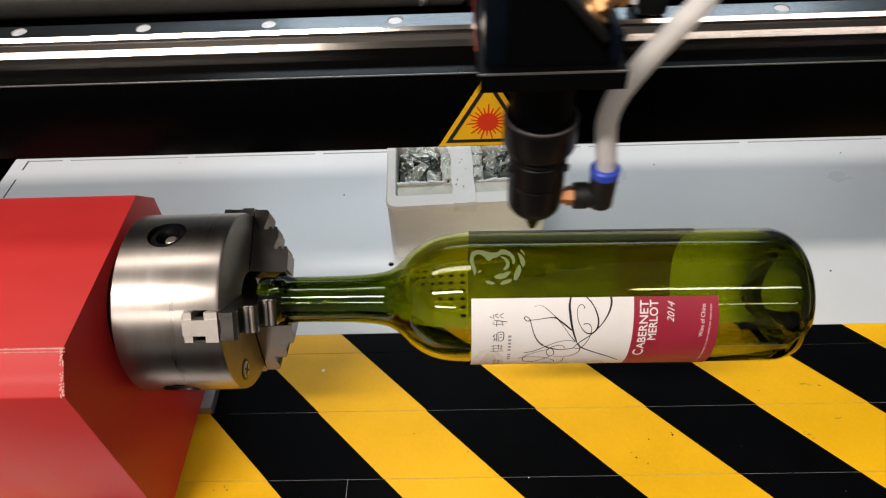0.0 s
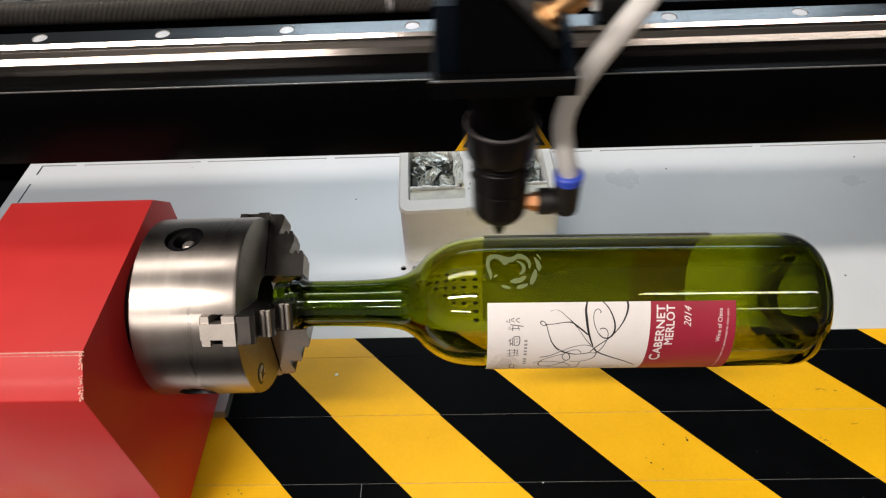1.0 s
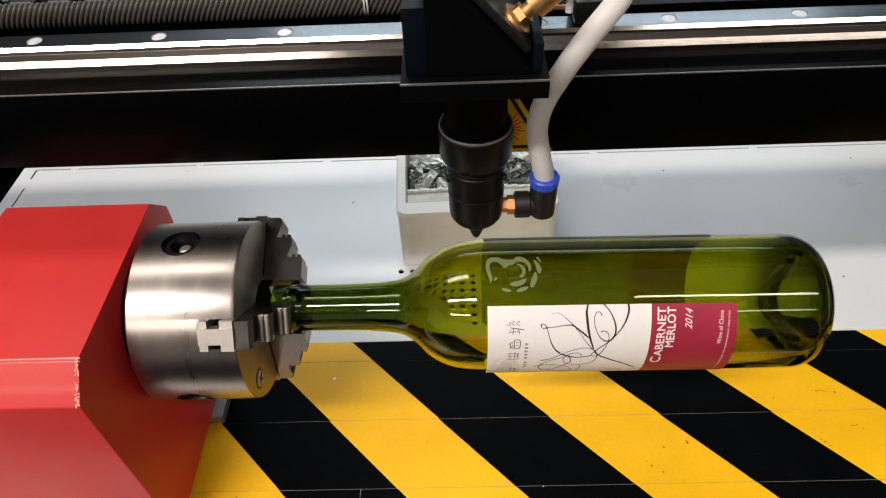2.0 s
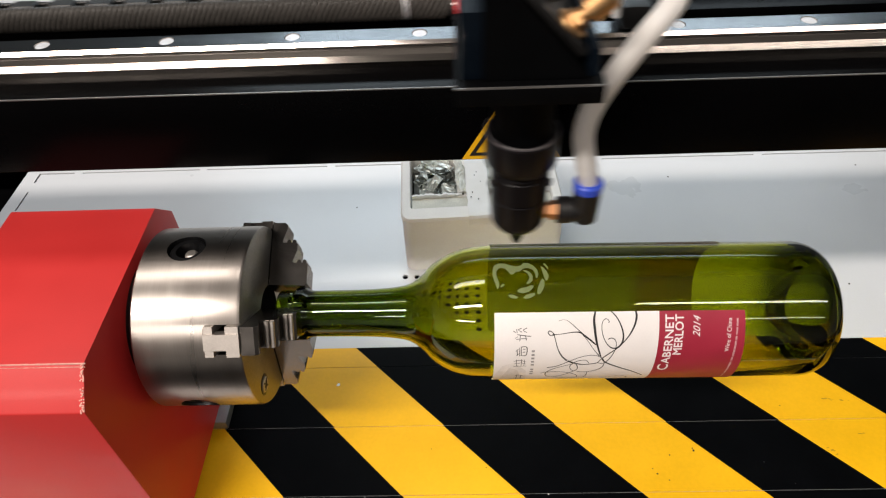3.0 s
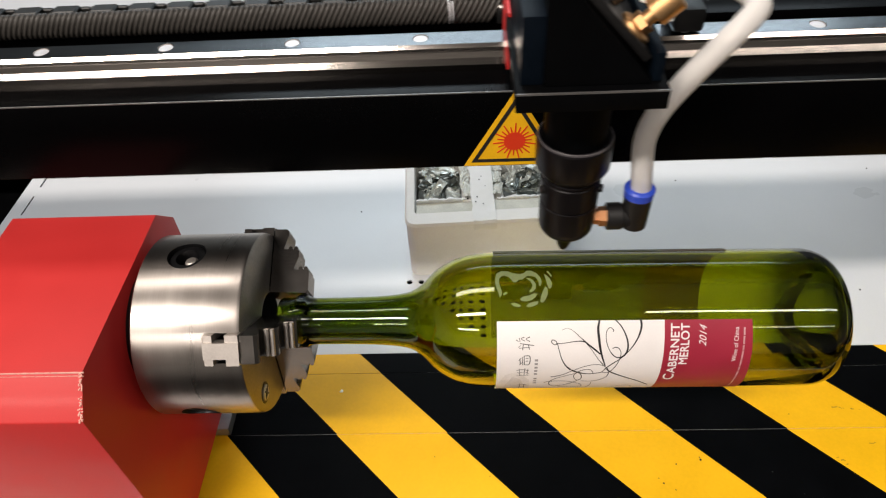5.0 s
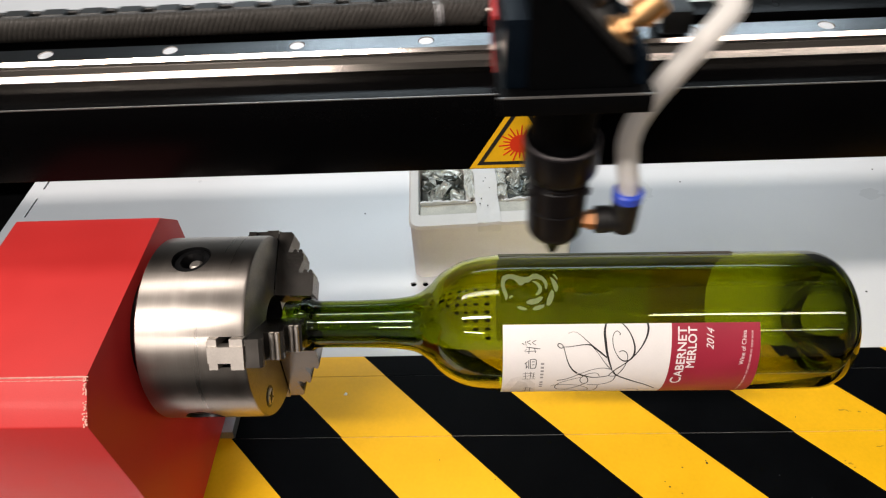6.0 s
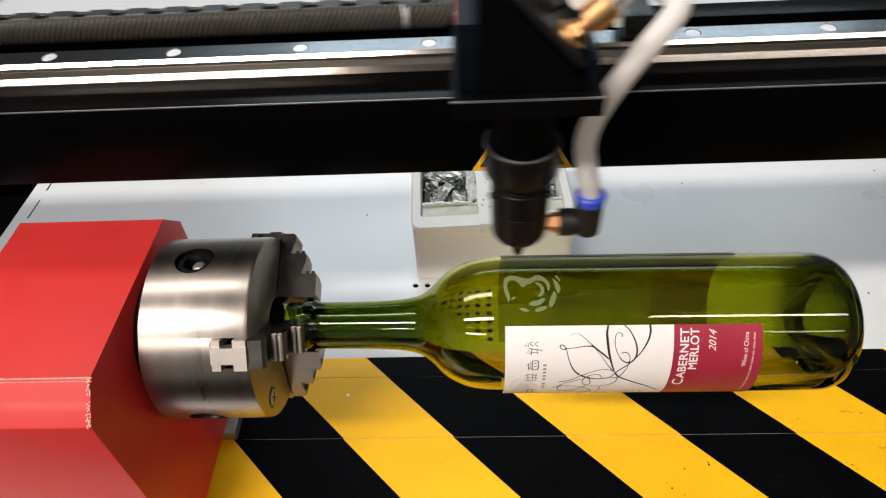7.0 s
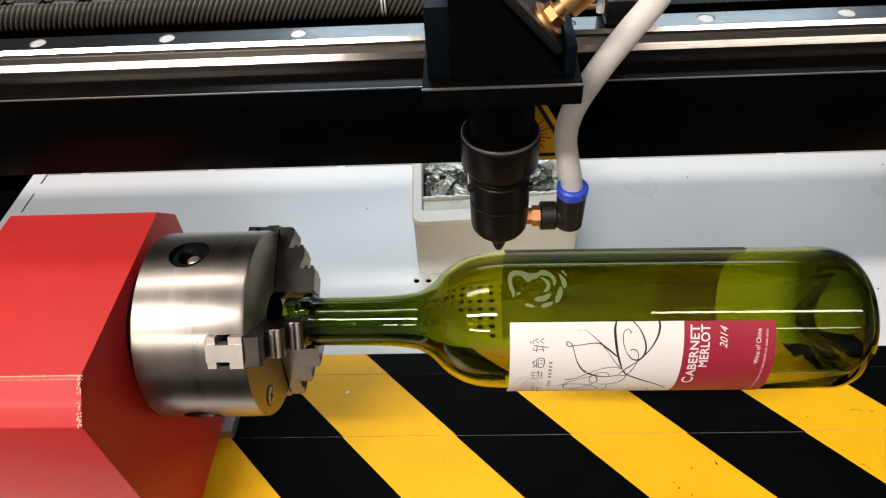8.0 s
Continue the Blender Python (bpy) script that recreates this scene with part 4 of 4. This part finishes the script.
# ---- specks and dots on the table ----
def specks():
    for x, y in ((-0.0836, 0.2342), (0.2168, 0.2676), (0.4007, 0.2781), (0.3302, 0.1244)):
        solid("rivet", lathe([(-0.001, 0.0008), (0.0002, 0.0008), (0.0003, 0.0005), (0.0003, 0.0)], (x, y, 0), (0, 0, 1), 12), DARK_STEEL, "tiny dark rivet in the white table", "rivet", "rivets in the table", loc=(x, y, 0))
    rnd = random.Random(5)
    n = 7
    for name, mat, label, spots in (
        ("debris", MASKING, "a pale crumb lying on the yellow tape", [(-0.0789, 0.0359, 0.0014), (0.0667, -0.0498, 0.0005)]),
        ("debris", DARK_STEEL, "a few dark specks scattered on the tape", [(-0.1393, -0.0554, 0.0004), (-0.1307, -0.0551, 0.0006), (-0.1330, -0.0530, 0.0005), (0.0274, -0.0310, 0.0004), (0.1660, -0.0194, 0.0005), (0.1366, -0.0335, 0.0004),
            (-0.0093, -0.0168, 0.0003), (0.21, -0.03, 0.0005), (0.235, 0.012, 0.0004), (0.1663, -0.0210, 0.0008), (0.1499, -0.0240, 0.0005), (0.1389, -0.0370, 0.0006), (0.1457, -0.0416, 0.0005), (0.2658, -0.0620, 0.0007), (0.05, -0.044, 0.0003), (-0.06, -0.02, 0.0003), (0.225, -0.045, 0.0004)])):
        bm = bmesh.new()
        for x, y, r in spots:
            base = [bm.verts.new((x + r * rnd.uniform(0.7, 1.2) * math.cos(2 * math.pi * k / n), y + r * rnd.uniform(0.7, 1.2) * math.sin(2 * math.pi * k / n), 0.0007)) for k in range(n)]
            tip = bm.verts.new((x, y, 0.0007 + r * 0.6))
            for k in range(n):
                bm.faces.new((base[k], base[(k + 1) % n], tip))
        solid(name, bm, mat, label, "debris", kind="stuff")
    # brownish rubbed marks on the tape
    bm = bmesh.new()
    for x, y, r in ((0.2690, 0.0165, 0.0016), (0.2730, 0.0158, 0.0009), (0.2810, 0.0157, 0.0017), (0.2565, -0.0222, 0.0014), (0.2548, -0.0205, 0.0008), (0.2818, -0.0107, 0.0013), (0.2600, -0.0255, 0.0008)):
        for k in range(5):
            cx, cy, q = x + rnd.uniform(-1.6, 1.6) * r, y + rnd.uniform(-0.5, 0.5) * r, r * rnd.uniform(0.25, 0.6)
            bm.faces.new([bm.verts.new((cx + 1.5 * q * rnd.uniform(0.6, 1.1) * math.cos(2 * math.pi * i / 8), cy + 0.6 * q * rnd.uniform(0.6, 1.1) * math.sin(2 * math.pi * i / 8), 0.00074 + 0.00001 * k)) for i in range(8)])
    solid("scuff_marks", bm, SCUFF, "brownish scuffs rubbed into the hazard tape", "scuff marks", kind="stuff")


specks()


# ---- cable chain riding behind the rail ----
def cable_chain():
    ch = thing("cable_chain", (0, 0.0925, 0.2588), "dark grey plastic cable drag chain behind the rail", "cable chain")
    z0, z1 = 0.2588, 0.2712
    link = bmesh.new()
    box(0.0, 0.0197, 0.0880, 0.0905, z0, z1 - 0.0012, 0.0006, link, 1)
    box(0.0022, 0.0150, 0.0880, 0.0960, z1 - 0.0030, z1, 0.0008, link, 1)
    box(0.0, 0.0197, 0.0945, 0.0970, z0, z1 - 0.0012, 0.0006, link, 1)
    first = part("chain_link", link, CHAIN, ch)
    first.location = (-0.040, 0, 0)
    for k in range(1, 28):
        ob = new("chain_link", first.data)
        ob.parent = ch
        ob.location = (-0.040 - 0.0200 * k, 0, 0)
    # slanting ribs of the sleeve that lies along the chain
    sleeve = bmesh.new()
    rings, segs = [], 14
    for k in range(190 * 4 + 1):
        r = 0.0046 + (0.0, 0.0007, 0.0009, 0.0007)[k % 4] if k % 4 else 0.0040
        cx = -0.030 - 0.00275 * k / 4
        rings.append([sleeve.verts.new((cx + 0.0034 * math.sin(t), 0.0850 - r * 0.75 * math.cos(t), z0 + 0.0066 + r * 1.25 * math.sin(t))) for t in (2 * math.pi * i / segs for i in range(segs))])
    for a, b in zip(rings, rings[1:]):
        for i in range(segs):
            sleeve.faces.new((a[i], a[(i + 1) % segs], b[(i + 1) % segs], b[i]))
    sleeve.faces.new(rings[0])
    sleeve.faces.new(rings[-1])
    part("ribbed_sleeve", sleeve, SLEEVE, ch, "grey-brown ribbed cable sleeve", 60)
    tail = box(-0.0300, -0.0060, 0.0800, 0.0970, z0 + 0.001, z1 - 0.004, 0.001)
    part("end_bracket", tail, BLACK_PLASTIC, ch, "black end bracket")
    for x, y in ((-0.0275, 0.0835), (-0.0275, 0.0905)):
        screw = part("screw", lathe([(0, 0.0026), (0.0016, 0.0026), (0.0022, 0.0019), (0.0022, 0.0012), (0.0012, 0.0011), (0.0012, 0)], (x, y, z1 - 0.004), (0, -0.3, 1), 16), JAW_BRIGHT, ch, "bright socket screw")
    for dx in (0.0, 0.0016):
        part("tie", lathe([(-0.0004, 0.0052), (0.0004, 0.0052), (0.0004, 0.0060), (-0.0004, 0.0060)], (-0.0525 - dx, 0.0850, z0 + 0.0066), (1, 0.15, 0), 20, closed=True), CAP_GREY, ch, "thin bright wire tie")
    return ch


CHAIN_THING = cable_chain()


# ---- laser head that runs along the rail ----
HOSE_FOOT = (0.0322, 0.0, 0.0314)      # where the hose leaves its fitting, in the head's space


def laser_head():
    z = 0.1806
    h = thing("laser_head", (0, 0, z), "black laser cutting head with nozzle and air hose", "laser head")
    noz = lathe([(0.0000, 0.0010), (0.0003, 0.0017), (0.0030, 0.0028), (0.0075, 0.0042), (0.0092, 0.0055), (0.0120, 0.0085), (0.0150, 0.0114), (0.0172, 0.0127), (0.0195, 0.0130),
                 (0.0325, 0.0133), (0.0328, 0.0128), (0.0334, 0.0128), (0.0338, 0.0133), (0.0462, 0.0135), (0.0466, 0.0130), (0.0471, 0.0130), (0.0474, 0.0135), (0.0484, 0.0135), (0.0487, 0.0130), (0.0491, 0.0130), (0.0495, 0.0136), (0.0505, 0.0136), (0.0512, 0.0148)],
                (0, 0, z), (0, 0, 1), 48)
    part("nozzle", noz, ANODISED, h, "turned black nozzle with grooves")
    part("collar", lathe([(0.0512, 0.0148), (0.0530, 0.0160), (0.0540, 0.0164), (0.0672, 0.0166), (0.0684, 0.0161), (0.0684, 0.0142), (0.0660, 0.0138)], (0, 0, z), (0, 0, 1), 48), ANODISED, h, "black clamping collar", 22)
    # pale ring: the collar edge's highlight is put into its colour
    part("collar_rim", lathe([(0.0680, 0.0156), (0.0680, 0.0163), (0.0687, 0.0162), (0.0690, 0.0158), (0.0687, 0.0155)], (0, 0, z), (0, 0, 1), 48, closed=True), RIM_HIGHLIGHT, h, "rim of the collar, coloured pale for its edge highlight")
    part("lens_tube", lathe([(0.0640, 0.0137), (0.1020, 0.0137)], (0, 0, z), (0, 0, 1), 40), BLACK_MATT, h)
    for a in (20, 160, 250, 300):
        o = Vector((0, 0, z + 0.0420))
        d = Vector((math.cos(radians(a)), -math.sin(radians(a)), 0))
        part("grub_screw", lathe([(0.0128, 0.0019), (0.0146, 0.0019), (0.0149, 0.0014), (0.0149, 0.0)], o, d, 12), BLACK_PLASTIC, h)
    part("mount_plate", box(-0.0285, 0.0262, -0.030, 0.034, 0.2800, 0.2878, 0.0005), BLACK_MATT, h, "black mounting plate")
    part("plate_edge", box(-0.0286, 0.0263, -0.0302, -0.0294, 0.2874, 0.2880), EDGE_GREY, h, "thin pale edge of the plate")
    block = prism([(-0.0182, 0.2878), (0.0205, 0.2878), (0.0195, 0.2892), (0.0140, 0.2955), (-0.0110, 0.3240), (-0.0165, 0.3300), (-0.0165, 0.3560), (-0.0190, 0.3560)], "y", -0.0255, 0.022, 0.0006)
    for x0, x1, z1 in ((-0.0266, -0.0183, 0.3140), (0.0206, 0.0240, 0.2990)):
        part("side_wing", box(x0, x1, -0.0240, 0.0290, 0.2879, z1, 0.0005), NAVY_PLATE, h, "blue-black upright plate beside the mirror housing")
    part("mirror_block", block, BLACK_MATT, h, "black mirror housing cut off at a slant", 15)
    n = Vector((0.735, 0, 0.678))
    d = Vector((-0.678, 0, 0.735))
    base = Vector((0.0145, 0.0, 0.2955))
    plate = box(-0.004, 0.036, -0.0205, 0.0215, 0.0008, 0.0042, 0.0008)
    m = Matrix(((d.x, 0, n.x, base.x), (d.y, 1, n.y, base.y), (d.z, 0, n.z, base.z), (0, 0, 0, 1)))
    bmesh.ops.transform(plate, matrix=m, verts=plate.verts)
    part("mirror_plate", plate, BLACK_PLASTIC, h, "dark slanted mirror plate")
    for u, v, k in ((0.0045, -0.011, 1.1), (0.0310, -0.010, 0.8), (0.0310, 0.016, 0.8)):
        o = base + d * u + Vector((0, v, 0)) + n * 0.0042
        s = part("adjusting_screw", lathe([(0, 0.0062 * k), (0.0012, 0.0062 * k), (0.0018, 0.0054 * k), (0.0018, 0.0028), (0.0085, 0.0028), (0.0085, 0.0050 * k), (0.0175, 0.0050 * k), (0.0182, 0.0043 * k), (0.0182, 0.0)], o, n, 24), BRASS, h, "brass adjusting screw")
        part("locknut", lathe([(0.0020, 0.0046), (0.0048, 0.0046)], o, n, 6), BRASS, s)
    for u, v in ((0.0205, -0.004), (0.0120, 0.012)):
        o = base + d * u + Vector((0, v, 0)) + n * 0.0042
        knob = part("lock_knob", lathe([(0, 0.0072), (0.0030, 0.0072), (0.0036, 0.0066), (0.0036, 0.0040), (0.0030, 0.0036), (0.0030, 0.0)], o, n, 28), BLACK_PLASTIC, h, "round black locking knob")
        part("knob_slot", lathe([(0.0030, 0.0026), (0.0038, 0.0024), (0.0038, 0.0)], o, n, 6), DARK_STEEL, knob)
    part("white_cap", lathe([(0.0, 0.0046), (0.0050, 0.0046), (0.0062, 0.0036), (0.0066, 0.0)], (0.0185, -0.004, 0.3110), (0.2, -0.3, 0.93), 20), MASKING, h, "small white cap on the mirror plate")
    part("carriage", box(-0.0264, 0.0300, 0.0300, 0.0720, 0.2722, 0.2960, 0.001), BLACK_MATT, h, "black carriage riding on the rail")
    part("side_plate", box(-0.0280, -0.0266, 0.0300, 0.0660, 0.2632, 0.2895, 0.0003), RED_PAINT, h, "red side plate of the carriage")
    part("wiper", box(0.0462, 0.0600, 0.0430, 0.0640, 0.2706, 0.2820, 0.0025), BLACK_PLASTIC, h, "black end wiper on the rail")
    part("wiper_bar", lathe([(0.0, 0.0010), (0.0040, 0.0010), (0.0040, 0.0019), (0.0058, 0.0019), (0.0058, 0.0012), (0.0066, 0.0019), (0.0080, 0.0019), (0.0080, 0.0011), (0.0175, 0.0011)], (0.0290, 0.0500, 0.2765), (1, 0, 0), 14), COPPER, h, "thin reddish metal rod to the wiper")
    part("vent_tube", tube(spline([(0.0430, 0.040, 0.2830), (0.0445, 0.041, 0.2870), (0.0480, 0.042, 0.2900), (0.0540, 0.044, 0.2915)], 5), 0.0012, 10), HOSE, h, "thin pale tube")
    part("tube_clip", lathe([(0, 0.0017), (0.0034, 0.0017), (0.0040, 0.0014), (0.0060, 0.0013), (0.0060, 0.0)], (0.0430, 0.040, 0.2790), (0, 0, 1), 14), MASKING, h, "small white tube clip")
    # air fitting on the right of the nozzle
    part("nipple", lathe([(0.0110, 0.0038), (0.0150, 0.0038), (0.0150, 0.0048), (0.0205, 0.0048)], (0, 0, z + 0.0205), (1, 0, 0), 6), COPPER, h, "copper hex nipple")
    elbow = bmesh.new()
    lathe([(0.0185, 0.0060), (0.0190, 0.0066), (0.0255, 0.0066), (0.0262, 0.0058), (0.0350, 0.0058)], (0, 0, z + 0.0205), (1, 0, 0), 28, elbow)
    lathe([(-0.0060, 0.0050), (-0.0050, 0.0062), (0.0100, 0.0066), (0.0125, 0.0066), (0.0130, 0.0060)], (0.0322, 0, z + 0.0205), (0, 0, 1), 28, elbow)
    e = part("elbow", elbow, BLACK_PLASTIC, h, "black push-in elbow")
    part("release_ring", lathe([(0.0128, 0.0058), (0.0130, 0.0069), (0.0168, 0.0071), (0.0176, 0.0064), (0.0176, 0.0052)], (0.0322, 0, z + 0.0205), (0, 0, 1), 28), BLUE, e, "blue release ring")
    hose = tube(spline([(0.0322, 0, 0.2120), (0.0318, 0, 0.2200), (0.0290, 0, 0.2339), (0.0275, 0, 0.2462), (0.0302, 0, 0.2593), (0.0385, 0, 0.2758), (0.0478, 0.001, 0.2897), (0.0558, 0.005, 0.2980), (0.0590, 0.010, 0.3015), (0.0545, 0.018, 0.3040), (0.0440, 0.026, 0.3050), (0.0250, 0.034, 0.3040)], 6), 0.0048, 20)
    air_hose = part("air_hose", hose, HOSE, h, "milky translucent air hose")
    air_hose.data.transform(Matrix.Translation((-HOSE_FOOT[0], -HOSE_FOOT[1], -HOSE_FOOT[2])))
    air_hose.location = HOSE_FOOT
    return h, air_hose


HEAD, AIR_HOSE = laser_head()

# ---- what moves ----
# times at which the head passes the middle of its stroke towards the bottle's base
PASSES = [-0.053, 0.308, 0.667, 1.027, 1.385, 1.742, 2.1, 2.457, 2.811, 3.168, 3.5245, 3.88, 4.2355, 4.591, 4.9355, 5.28, 5.6245, 5.969, 6.321, 6.673, 7.024, 7.3755, 7.727, 8.076]


def stroke(t):
    """From -1 at the chuck's end of the stroke to 1 at the other."""
    ph = np.interp(t, PASSES, np.arange(len(PASSES)))
    s = 0.6
    return math.asin(s * math.sin(2 * math.pi * ph)) / math.asin(s)


def head_x(t):
    return 0.0460 - 0.0001 * t + (0.0209 - 0.00012 * t) * stroke(t)


def motions():
    times = [k / 30 for k in range(241)]
    walk(HEAD, [(t, pose(head_x(t), 0, 0.1806)) for t in times])
    walk(AIR_HOSE, [(t, pose(*HOSE_FOOT, 0, 6.0 * max(0.0, (stroke(t) + 0.3) / 1.3) ** 2 - 1.0, 0)) for t in times])
    walk(CHAIN_THING, [(t, pose(head_x(t), 0.0925, 0.2588)) for t in times])


motions()
